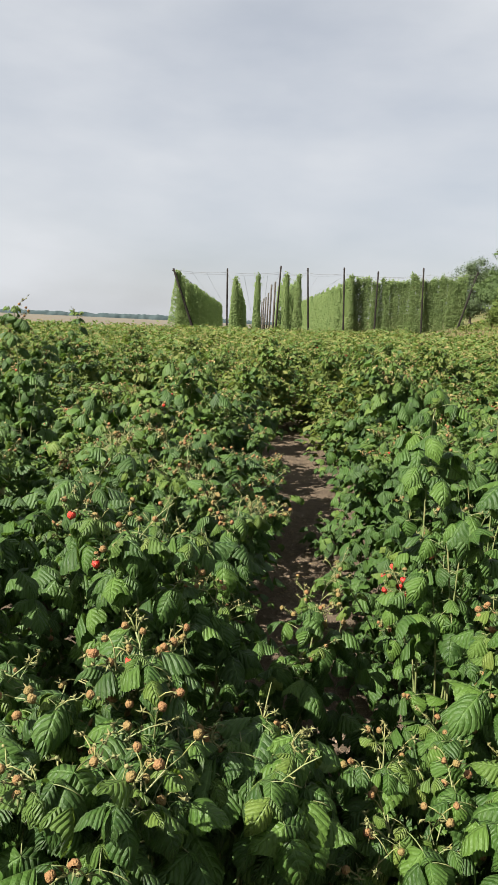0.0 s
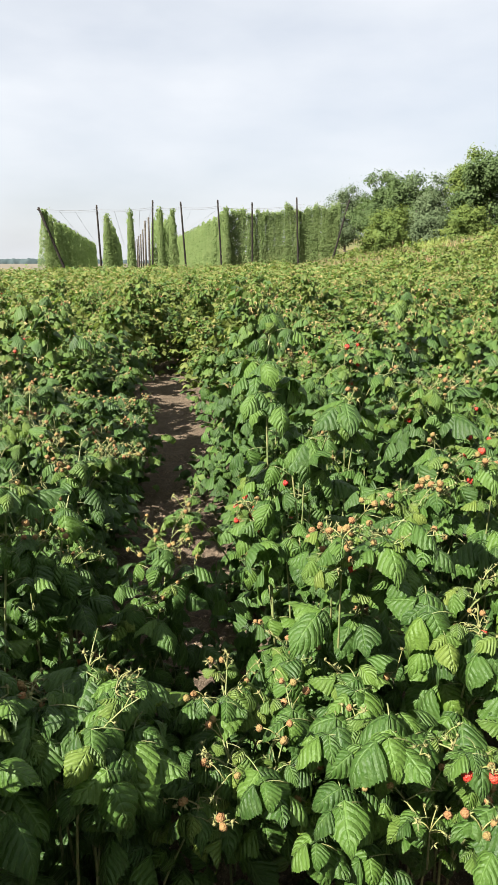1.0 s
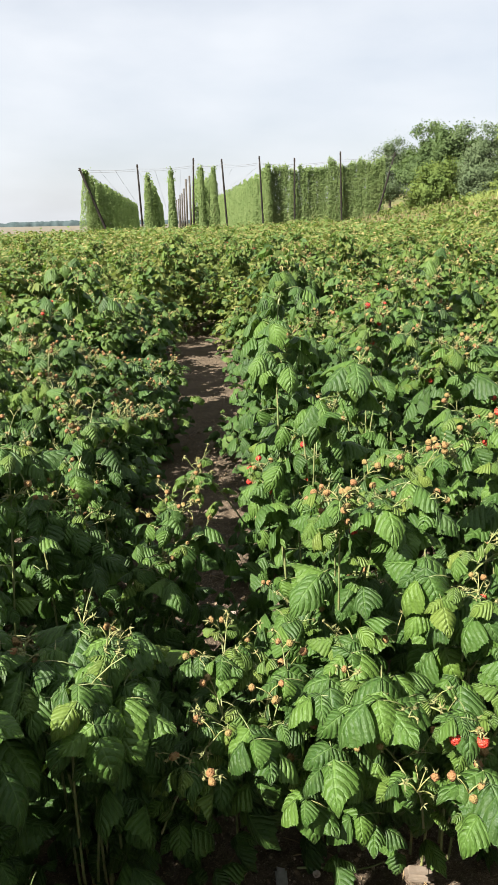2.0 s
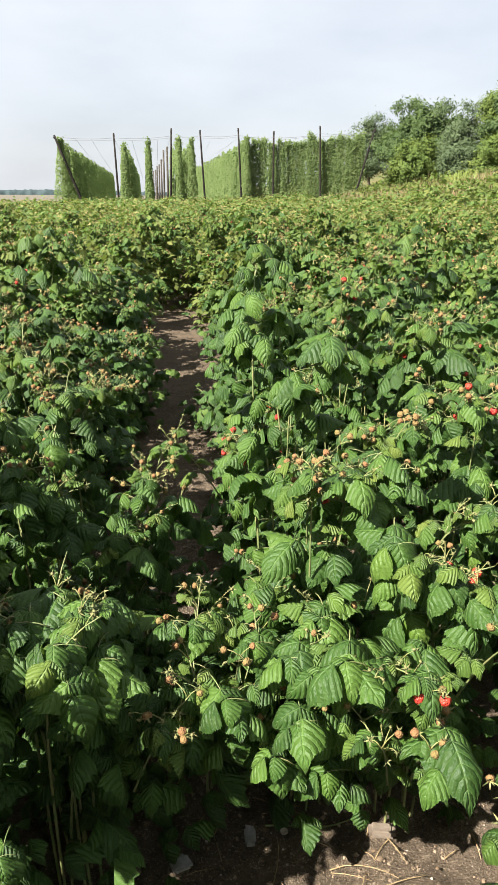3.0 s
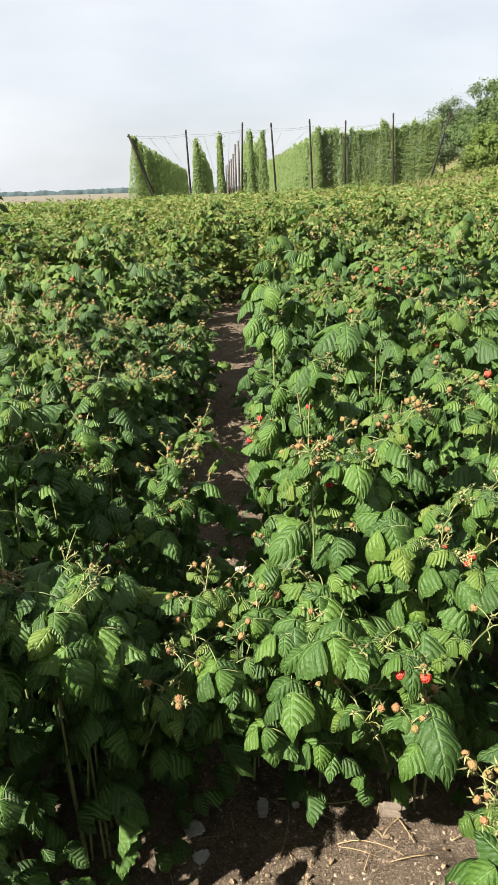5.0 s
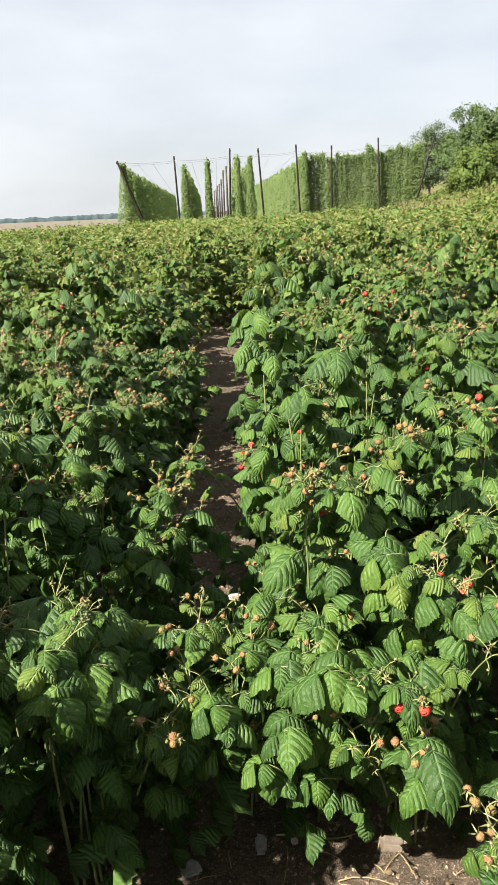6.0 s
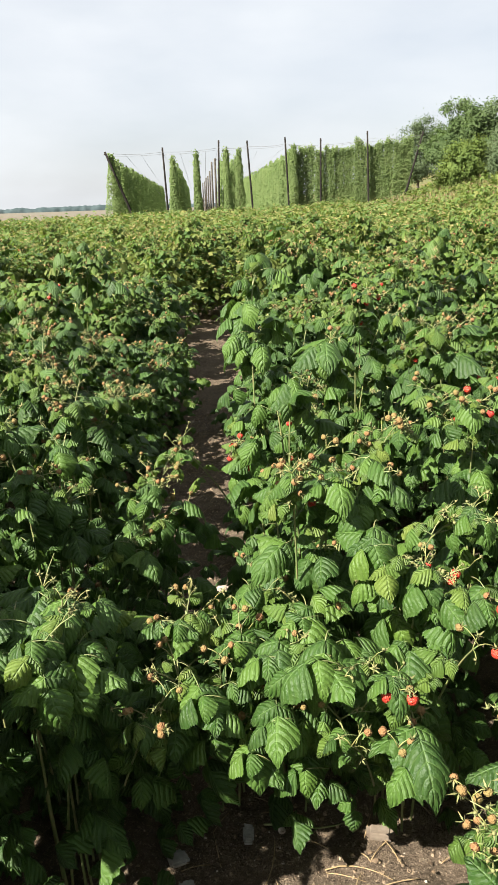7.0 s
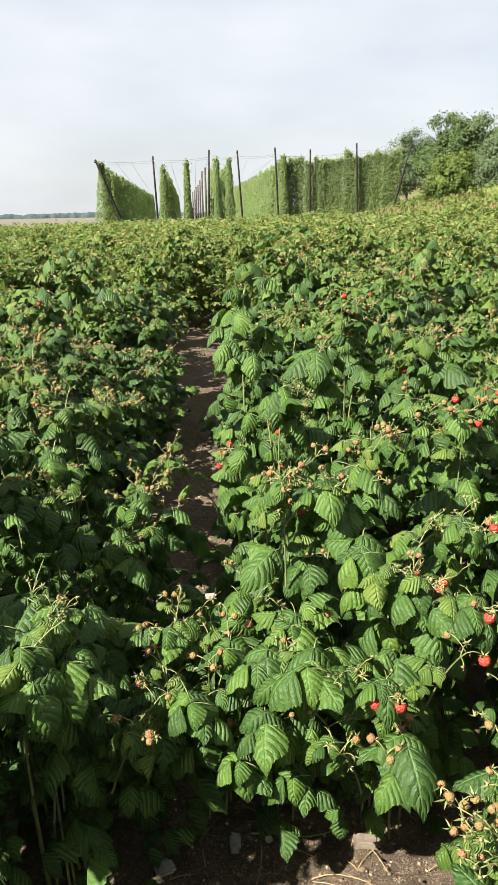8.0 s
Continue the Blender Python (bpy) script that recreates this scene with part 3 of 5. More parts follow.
def lower_foliage(bush, r, count, reach, top, size=1.15, fine=False, low=0.06):
    """The inner and lower leaves of a bush, joined."""
    n = count
    a, rad = r.uniform(0, 6.28, n), reach * np.sqrt(r.random(n))
    z = low + (top - low) * r.random(n)
    pts = np.stack([rad * np.cos(a), rad * np.sin(a), z], -1)
    turns = turn_z(a + r.normal(0, 0.9, n)) @ turn_y(r.normal(0.2, 0.3, n)) @ turn_x(r.normal(0, 0.3, n))
    sz = size * r.uniform(0.75, 1.25, n)
    s = Soup()
    for t in range(3):
        k = np.arange(n) % 3 == t
        s.add(*scatter((LOW_LEAF_FINE if fine else LOW_LEAF)[t], pts[k], turns[k], sz[k]))
    tagged(part("foliage", s.mesh("foliage", [M_LEAF]), bush, "inner leaves"), kind="stuff")


TOP_LEAF = [compound_leaf(2, 2, 130 + i, False, 0.0)[:3] for i in range(3)]


def young_tops(bush, r, tips, count):
    """Small fresh leaves crowding round the cane tips, joined."""
    o = np.array(bush.location)
    t = np.array(tips)[r.integers(0, len(tips), count)] - o
    pts = t + r.normal(0, 1, (count, 3)) * (0.10, 0.10, 0.055) - (0, 0, 0.03)
    turns = turn_z(r.uniform(0, 6.28, count)) @ turn_y(r.normal(0.1, 0.4, count)) @ turn_x(r.normal(0, 0.35, count))
    s = Soup()
    for k in range(3):
        pick = np.arange(count) % 3 == k
        s.add(*scatter(TOP_LEAF[k], pts[pick], turns[pick], r.uniform(0.28, 0.6, int(pick.sum()))))
    tagged(part("young_foliage", s.mesh("young_foliage", [M_LEAF_YOUNG]), bush, "small fresh leaves at the tips"), kind="stuff")


# bushes close by: root, then their canes as (tip x, y, height, leaves, fruiting shoots, ripe share, size of the leaves at the tip)
CLOSE = [
    ((0.22, 1.52), "raspberry bush arching over bare soil with pale fruit",
     [(0.06, 1.12, 0.60, 8, 2, 0, 0.95), (0.11, 1.16, 0.68, 7, 4, 0, 0.8), (0.19, 1.10, 0.68, 9, 2, 0, 1.15), (0.28, 1.06, 0.56, 8, 1, 0, 1.0), (0.13, 1.27, 0.74, 8, 3, 0, 0.9), (0.27, 1.22, 0.72, 9, 2, 0, 1.0)]),
    ((0.44, 1.50), "leafy raspberry bush with ripe red berries",
     [(0.42, 1.08, 0.74, 9, 0, 0, 1.55), (0.33, 1.07, 0.64, 9, 1, 0, 1.1), (0.40, 1.08, 0.50, 9, 0, 0, 1.15), (0.46, 1.02, 0.64, 7, 1, 0, 0.7), (0.55, 1.00, 0.77, 8, 1, 0, 0.8), (0.34, 1.16, 0.71, 9, 1, 0, 1.2), (0.42, 1.27, 0.74, 10, 1, 0, 1.2)]),
    ((0.68, 1.42), "raspberry bush with broad crinkled leaves and orange fruit",
     [(0.58, 0.94, 0.65, 8, 1, 0.1, 1.3), (0.56, 1.24, 0.92, 10, 0, 0, 1.5), (0.66, 1.17, 0.87, 10, 1, 0.1, 1.25), (0.76, 1.10, 0.86, 10, 2, 0.2, 1.2), (0.62, 1.06, 0.54, 8, 1, 0, 0.9), (0.80, 1.28, 0.96, 10, 3, 0.1, 1.0)]),
    ((0.46, 1.62), "raspberry bush with a spray of pale orange fruit",
     [(0.40, 1.38, 1.04, 8, 5, 0.0, 0.8), (0.50, 1.36, 1.02, 9, 3, 0.0, 1.1), (0.32, 1.50, 0.68, 9, 1, 0, 1.0), (0.62, 1.46, 1.0, 10, 2, 0.1, 1.2), (0.70, 1.56, 1.06, 10, 3, 0.0, 1.0)]),
    ((0.46, 2.06), "tall raspberry shoot with large drooping leaves beside the path",
     [(0.40, 2.13, 1.47, 15, 0, 0, 0.9), (0.57, 1.93, 1.21, 11, 0, 0, 1.5), (0.50, 2.02, 1.10, 10, 0, 0, 1.3), (0.34, 2.10, 1.28, 10, 0, 0, 1.2), (0.37, 2.08, 0.97, 9, 1, 0, 1.15), (0.33, 2.24, 0.83, 8, 3, 0.3, 0.8)]),
    ((0.54, 1.84), "low raspberry bush under the tall shoots",
     [(0.52, 1.85, 0.56, 9, 1, 0, 0.8), (0.39, 1.76, 0.54, 8, 3, 0, 0.8), (0.65, 1.66, 0.64, 9, 2, 0, 0.9), (0.51, 1.92, 0.68, 9, 2, 0, 0.9), (0.72, 1.84, 0.98, 10, 3, 0.1, 1.0)]),
    ((0.04, 2.04), "small raspberry bush with a fruiting tip growing in the path",
     [(0.10, 2.11, 0.87, 7, 4, 0, 0.7), (0.04, 1.95, 0.81, 6, 2, 0, 0.9), (0.06, 1.93, 0.70, 6, 0, 0, 0.95), (-0.06, 1.87, 0.66, 7, 1, 0, 0.9), (0.15, 2.04, 0.66, 7, 3, 0, 0.7)]),
    ((-0.16, 1.30), "raspberry bush with a pale flowering spray over the soil",
     [(-0.08, 1.15, 0.88, 6, 4, 0.0, 0.9), (-0.11, 1.06, 0.86, 7, 1, 0, 1.25), (-0.18, 1.12, 0.87, 8, 1, 0, 1.25), (-0.24, 1.10, 0.85, 8, 1, 0.0, 1.2), (-0.14, 1.18, 0.87, 7, 1, 0, 1.2), (-0.05, 1.10, 0.80, 6, 0, 0, 1.1), (-0.05, 1.39, 0.70, 5, 0, 0, 1.2), (-0.09, 1.36, 0.58, 5, 0, 0, 1.2)]),
    ((-0.38, 1.20), "raspberry bush with red and orange fruit",
     [(-0.41, 1.12, 1.05, 9, 5, 0.0, 0.8), (-0.34, 1.07, 1.06, 9, 4, 0.0, 0.9), (-0.40, 1.00, 0.96, 8, 3, 0, 1.05), (-0.33, 1.02, 0.95, 7, 2, 0.0, 0.95), (-0.34, 0.82, 0.98, 8, 3, 0, 0.9), (-0.30, 1.16, 0.90, 9, 2, 0, 1.0)]),
    ((-0.58, 1.06), "raspberry bush with broad sunlit leaves and tan fruit",
     [(-0.44, 0.86, 0.98, 10, 3, 0.0, 1.0), (-0.50, 1.04, 1.00, 10, 3, 0.0, 1.0), (-0.62, 1.14, 1.00, 10, 3, 0.0, 1.0), (-0.56, 0.88, 0.92, 9, 3, 0, 1.0), (-0.36, 0.82, 0.88, 9, 2, 0, 1.0)]),
    ((-0.40, 1.66), "tall dark raspberry bush shading the soil beside it",
     [(-0.45, 1.58, 1.14, 12, 2, 0.0, 1.1), (-0.33, 1.60, 1.13, 10, 2, 0, 1.0), (-0.58, 1.62, 1.18, 12, 3, 0.05, 1.0), (-0.66, 1.74, 1.20, 12, 3, 0, 1.0)]),
    ((-0.32, 2.02), "raspberry bush hanging over a shaded hollow",
     [(-0.24, 1.92, 0.80, 9, 3, 0, 1.1), (-0.35, 1.96, 0.86, 10, 3, 0, 1.0), (-0.19, 2.17, 1.03, 9, 4, 0, 0.9), (-0.46, 2.02, 1.02, 10, 3, 0, 1.0)]),
    ((-0.28, 2.60), "raspberry bush leaning over the path edge",
     [(-0.05, 2.78, 0.88, 8, 5, 0.0, 0.8), (-0.24, 2.42, 0.72, 9, 2, 0.0, 1.0), (-0.14, 2.62, 0.92, 9, 5, 0.0, 0.8), (-0.34, 2.50, 1.0, 10, 4, 0.0, 0.9), (-0.44, 2.74, 1.06, 10, 4, 0.0, 0.9)]),
    ((-0.40, 3.20), "raspberry bush with upright leafy tips",
     [(-0.39, 3.16, 1.12, 10, 2, 0, 1.0), (-0.16, 3.30, 0.84, 10, 4, 0, 0.8), (-0.52, 3.10, 1.08, 10, 4, 0, 0.9)]),
    ((-0.24, 3.92), "raspberry bush with pale sprays at the edge of the path",
     [(-0.03, 3.80, 0.76, 8, 5, 0, 0.7), (-0.08, 4.06, 0.82, 8, 5, 0, 0.8), (-0.22, 3.70, 0.94, 9, 4, 0, 0.9)]),
    ((-0.14, 4.98), "raspberry bush with pale sprays at the edge of the path",
     [(0.02, 4.92, 0.70, 8, 5, 0, 0.7), (-0.10, 5.16, 0.84, 8, 5, 0, 0.8)]),
    ((0.78, 0.80), "raspberry bush with clusters of tan unripe fruit",
     [(0.69, 0.74, 0.66, 6, 5, 0.0, 0.7), (0.84, 0.94, 0.74, 8, 3, 0.1, 0.9), (0.66, 0.62, 0.52, 5, 1, 0, 0.8), (0.72, 0.84, 0.62, 6, 4, 0, 0.6)]),
    # added below the view to shade the bare soil; only its last cane shows
    ((-0.44, 0.50), "low raspberry bush, mostly out of view, added to shade the soil",
     [(-0.18, 0.50, 0.89, 12, 0, 0, 0.9), (-0.32, 0.44, 0.92, 12, 0, 0, 0.9), (-0.46, 0.40, 0.92, 12, 0, 0, 0.9), (-0.56, 0.60, 0.86, 11, 1, 0, 0.9), (-0.10, 0.42, 0.88, 12, 0, 0, 0.9), (-0.30, 0.62, 0.84, 10, 0, 0, 0.9), (-0.20, 0.84, 0.64, 8, 1, 0, 0.8)]),
    ((0.90, 2.88), "raspberry bush with a few red berries among large leaves",
     [(0.86, 2.80, 1.26, 10, 1, 0, 1.1), (0.98, 2.74, 1.18, 10, 2, 0.05, 1.1), (0.74, 2.92, 1.14, 10, 1, 0.0, 1.0)]),
    ((1.02, 1.92), "raspberry bush with orange fruit and one red berry",
     [(0.97, 1.80, 1.06, 10, 3, 0.1, 1.2), (1.12, 1.92, 1.10, 10, 3, 0.1, 1.1), (0.90, 1.98, 1.06, 10, 2, 0.0, 1.1)]),
    ((-1.50, 4.15), "tall raspberry shoots with dark berries against the sky",
     [(-1.56, 4.05, 1.70, 20, 4, 0.0, 0), (-1.40, 4.2, 1.5, 16, 3, 0.0, 0)]),
    ((-1.95, 7.0), "tall raspberry shoot rising over the row",
     [(-1.88, 7.0, 1.70, 18, 2, 0.0, 0), (-2.05, 6.9, 1.45, 14, 3, 0.0, 0)]),
    ((0.52, 2.46), "low raspberry bush at the edge of the path",
     [(0.32, 2.46, 0.56, 9, 1, 0.0, 0.7), (0.46, 2.30, 0.70, 10, 2, 0.2, 0.9), (0.60, 2.60, 0.86, 11, 3, 0.1, 0.9)]),
]
seed_no = 100
for (rx, ry), text, canes in CLOSE:
    b = bush_at(rx, ry, text)
    left = rx < -0.1 and ry < 1.4
    for tx, ty, h, nl, nf, ripe, broad in canes:
        seed_no += 1
        raspberry_cane(b, (rx + 0.05 * math.sin(seed_no), ry + 0.05 * math.cos(seed_no), 0), (tx, ty, h), nl + (3 if left else 0), nf + 1, ry < 2.5, seed_no, ripe,
                       0.85 if h > 1.3 or ry < 0.9 else 0.92, 0.5 if left else 0.34, False, broad)
    lower_foliage(b, np.random.default_rng(seed_no), 60 if left else 22 if ry < 1.75 else 40, 0.25 if left else 0.20, 0.62 if left else 0.5, 0.8, ry < 2.2, 0.08)


def fruit_spray(x, y, z, ripe, unripe, spent, seed):
    """A fruiting shoot that ends at (x, y, z), on the nearest of the bushes close by, with so many fruits of each kind."""
    r = np.random.default_rng(seed)
    near = [b for b in scene.objects if b.name.startswith("raspberry_bush") and (b.location.y > y or y < 0.9)]
    b = min(near, key=lambda o: (o.location.x - x) ** 2 + (o.location.y - y) ** 2)
    o = np.array(b.location)
    top = np.array([x, y, z]) - o
    root = top * (0.55, 0.55, 0) + np.array([0, 0, max(0.1, top[2] - 0.30)])
    shoot = arc(root, top, (0, 0, 0.05), 9)
    s = Soup()
    s.add(*tube(shoot, np.linspace(0.0028, 0.0014, 9), 5), mat=0)
    hung = []
    for k, kind in enumerate(["ripe"] * ripe + ["unripe"] * unripe + ["spent"] * spent):
        a, l = k * 2.4 + r.uniform(-0.4, 0.4), r.uniform(0.025, 0.05)
        q = shoot[8 - (k // 2) % 4]
        e = q + np.array([math.cos(a) * l * 0.8, math.sin(a) * l * 0.8, -0.3 * l if kind == "ripe" else l * r.uniform(0.1, 0.9)])
        st = arc(q, e, (0, 0, 0.012), 4)
        s.add(*tube(st, [0.0013, 0.0012, 0.0011, 0.0009], 4), mat=1)
        hung.append((kind, e))
    cane = part("fruiting_shoot", s.mesh("fruiting_shoot", [M_STEM, M_PEDICEL]), b)
    for kind, e in hung:
        tilt = r.uniform(-0.3, 0.3) if kind == "ripe" else r.uniform(0.4, 2.2)
        part(FRUIT[kind][0].name.split(".")[0], FRUIT[kind][r.integers(len(FRUIT[kind]))], cane,
             {"ripe": "ripe red raspberry", "unripe": "unripe pale orange raspberry", "spent": "dry empty calyx"}[kind],
             mat4(e, rot3(r.uniform(0, 6.28), tilt, 0.0), 1.15 if kind == "ripe" else r.uniform(0.9, 1.2)))
    for k in range(3):
        part("leaf", YOUNG_FINE[k], cane, m=mat4(shoot[3 + k], rot3(r.uniform(0, 6.28), r.normal(0.2, 0.25), 0), r.uniform(0.4, 0.6)))


for n, spray in enumerate((
        (0.55, 0.98, 0.78, 2, 1, 1), (0.70, 1.00, 0.85, 1, 1, 2), (0.98, 1.78, 1.08, 1, 3, 2), (0.33, 2.23, 0.86, 3, 1, 2), (-0.41, 1.10, 1.10, 1, 3, 3),
        (0.86, 2.78, 1.26, 1, 2, 3), (0.82, 2.76, 1.33, 1, 0, 2), (0.40, 1.36, 1.07, 0, 7, 3), (0.46, 0.98, 0.66, 0, 1, 7), (0.54, 0.945, 0.68, 0, 3, 1),
        (0.69, 0.78, 0.74, 0, 8, 2), (0.64, 0.84, 0.66, 0, 5, 1), (-0.08, 1.14, 0.92, 0, 0, 8), (0.10, 2.10, 0.91, 0, 1, 7), (0.11, 1.13, 0.69, 0, 2, 4),
        (-0.04, 2.78, 0.92, 0, 3, 6), (0.22, 1.18, 0.74, 0, 3, 3), (-0.32, 1.03, 1.05, 0, 3, 4), (-0.32, 0.86, 1.03, 0, 4, 3), (-0.16, 2.60, 0.98, 0, 2, 6))):
    fruit_spray(*spray, 900 + n)


def near_rows():
    """The hedges on both sides of the path, cane by cane, as far as 5.2 m."""
    r = np.random.default_rng(21)
    taken = [c[0] for c in CLOSE]
    for gy in np.arange(0.35, 4.9, 0.52):
        for gx in np.arange(-3.6, 4.3, 0.54):
            x, y = gx + r.uniform(-0.13, 0.13), gy + r.uniform(-0.13, 0.13)
            if x < -0.42 * y - 0.85 or x > 0.60 * y + 0.75:
                continue
            if abs(x - float(path_x(y))) < (0.39 if 2.4 < y < 6.5 else 0.33) or (x > -0.62 and x < 0.9 and y < 1.5) or (x >= 0.9 and y < 0.9):
                continue
            if min((x - a) ** 2 + (y - c) ** 2 for a, c in taken) < 0.045:
                continue
            b = bush_at(x, y)
            fine = y < 2.15
            top, tips = 0.0, []
            for i in range(4 if y < 2.8 else 3):
                a, rad = r.uniform(0, 6.28), r.uniform(0.06, 0.30)
                tx, ty = x + rad * math.cos(a), y + rad * math.sin(a)
                if abs(tx - float(path_x(ty))) < 0.34:
                    tx = x
                h = max(float(canopy(tx, ty)) * r.uniform(0.72, 1.24), 0.3)
                top = max(top, h)
                tips.append((tx, ty, h))
                raspberry_cane(b, (x + r.normal(0, 0.05), y + r.normal(0, 0.05), 0), (tx, ty, h), int(5 + 7 * h), int(r.integers(0, 3)) + int(h > 0.6) + (3 if y > 2.5 else 0), fine,
                               int(r.integers(1, 10**6)), 0.04 if x > 0.7 else 0.005, 1.12 * r.uniform(0.75, 1.1), 0.35, y > 1.7)
            lower_foliage(b, r, 95, 0.34, top * 0.85, 0.9, y < 2.3)
            if y > 1.9:
                young_tops(b, r, tips, 36)


near_rows()


def low_suckers():
    """Low young plants that hug the soil along the path and in the hollow beside it."""
    r = np.random.default_rng(27)
    spots = [(-0.12, 2.18), (-0.58, 2.0), (-0.12, 1.58), (-0.82, 1.85), (0.12, 2.02), (0.50, 2.95), (0.52, 3.55), (0.42, 4.9), (0.62, 4.5), (0.30, 2.02), (0.52, 1.85)]
    for x, y in spots:
        x, y = x + r.uniform(-0.04, 0.04), y + r.uniform(-0.04, 0.04)
        b = bush_at(x, y, "low young raspberry sucker growing from the soil")
        for i in range(2):
            a, rad = r.uniform(0, 6.28), r.uniform(0.05, 0.14)
            raspberry_cane(b, (x, y, 0), (x + rad * math.cos(a), y + rad * math.sin(a), r.uniform(0.22, 0.40)), 6, 0, True, int(r.integers(1, 10**6)), 0, r.uniform(0.6, 0.85), 0.3)
        lower_foliage(b, r, 24, 0.15, 0.22, 0.65, True)


low_suckers()


# ---- bushes at middle distance: few patterns, many copies ----
def sprig_template(seed):
    """Three small folded blades, one four-cornered face each."""
    r = np.random.default_rng(seed)
    v, q = [], []
    for k, az in enumerate((0.0, 1.2, -1.2)):
        L, W = r.uniform(0.085, 0.11), r.uniform(0.030, 0.040)
        p = np.array([(0.0, 0, 0), (L * 0.45, -W, -0.2 * L), (L, 0, -0.35 * L), (L * 0.45, W, -0.1 * L)]) @ rot3(az, r.uniform(0, 0.5), r.normal(0, 0.3)).T
        v.append(p + (0.05, 0, 0.02))
        q.append([4 * k, 4 * k + 1, 4 * k + 2, 4 * k + 3])
    return np.concatenate(v), np.array(q), np.tile(np.array([(0.5, 0), (0, 0.5), (0.5, 1), (1, 0.5)]), (3, 1))


def bush_pattern(no, across):
    r = np.random.default_rng(500 + no)
    b = thing("raspberry_bush", BUSH_LABEL, "bush", "raspberry bushes")
    fruit = Soup()
    places, turns, sizes, fresh = [], [], [], []
    star = calyx_shape(0.033, -0.3, 3)
    star = (star[0][:8], star[1][:2])
    dome = berry_shape(0.0095, 0.015, 2, 4, 0.0)
    for c in range(3):
        a, rad = c * 2.09 + r.uniform(0, 1.2), r.uniform(0.12, 0.36)
        shoot_top = r.uniform(1.02, 1.18) if c == 0 and no % 2 else r.uniform(0.75, 1.08)
        line = cane_line((r.normal(0, 0.06), r.normal(0, 0.06), 0), (rad * math.cos(a), rad * math.sin(a), shoot_top), r)
        stem = Soup()
        stem.add(*tube(line[::3], np.linspace(0.005, 0.002, 4), 4))
        t0 = r.uniform(0, 6.28)
        count = 34 if across == 2 else 62
        for i in range(count):
            f = 0.2 + 0.8 * (i + r.random()) / count
            k = min(f, 0.999) * (len(line) - 1)
            j = int(k)
            places.append(line[j] + (line[j + 1] - line[j]) * (k - j) + r.normal(0, 0.07, 3))
            t0 += 2.4
            turns.append(rot3(t0, r.normal(0.28, 0.36), r.normal(0, 0.3)))
            sizes.append((1.3 - 0.4 * f**2) * r.uniform(0.75, 1.3) * (1.0 if across == 2 else 0.66))
        for shoot, stalks in laterals(line, r, 14, 0.14):
            for _ in range(3):
                fresh.append((shoot[2] + r.normal(0, 0.015, 3), rot3(r.uniform(0, 6.28), r.normal(0.2, 0.35), 0), r.uniform(0.35, 0.7)))
            for st in stalks:
                m = rot3(r.uniform(0, 6.28), r.uniform(0.6, 2.4), 0.0)
                fruit.add(star[0] @ m.T + st[-1], star[1], mat=1)
                if r.random() < (0.2 if across == 2 else 0.1):
                    fruit.add(dome[0] @ m.T + st[-1], dome[1], mat=0 if r.random() < 0.95 else 2)
        part("cane", stem.mesh("cane", [M_STEM]), b)
    for i in range(48):
        a, rad, h = r.uniform(0, 6.28), 0.42 * math.sqrt(r.random()), r.random()
        places.append(np.array([rad * math.cos(a), rad * math.sin(a), 0.08 + 0.8 * h]))
        turns.append(rot3(a + r.normal(0, 0.8), r.normal(0.2, 0.3), r.normal(0, 0.3)))
        sizes.append(r.uniform(0.75, 1.15))
    leaves = Soup()
    places, turns, sizes = np.array(places), np.array(turns), np.array(sizes)
    for t in range(3):
        v, q, u = compound_leaf(4, 2, 80 + t + no, False, 0.0)[:3] if across == 2 else sprig_template(80 + t + no)
        pick = np.arange(len(places)) % 3 == t
        leaves.add(*scatter((v, q, u), places[pick], turns[pick], sizes[pick]), mat=(0, 0 if across == 1 else 1, 2)[t])
    v, q, u = compound_leaf(2, 2, 90 + no, False, 0.0)[:3] if across == 2 else sprig_template(90 + no)
    v, q, u = scatter((v, q, u), np.array([f[0] for f in fresh]), np.array([f[1] for f in fresh]), np.array([f[2] for f in fresh]))
    leaves.add(v, q, u, 1)
    # the plainer bushes take the leaf copy with sunlight in its colour
    tagged(part("foliage", leaves.mesh("foliage", [M_LEAF if across == 2 else M_LEAF_SUNLIT, M_LEAF_YOUNG, M_LEAF]), b), kind="stuff")
    tagged(part("fruit", fruit.mesh("fruit", [M_UNRIPE, M_CALYX_PALE, M_RIPE]), b, "unripe fruit and dry calyxes"), kind="stuff")
    return b


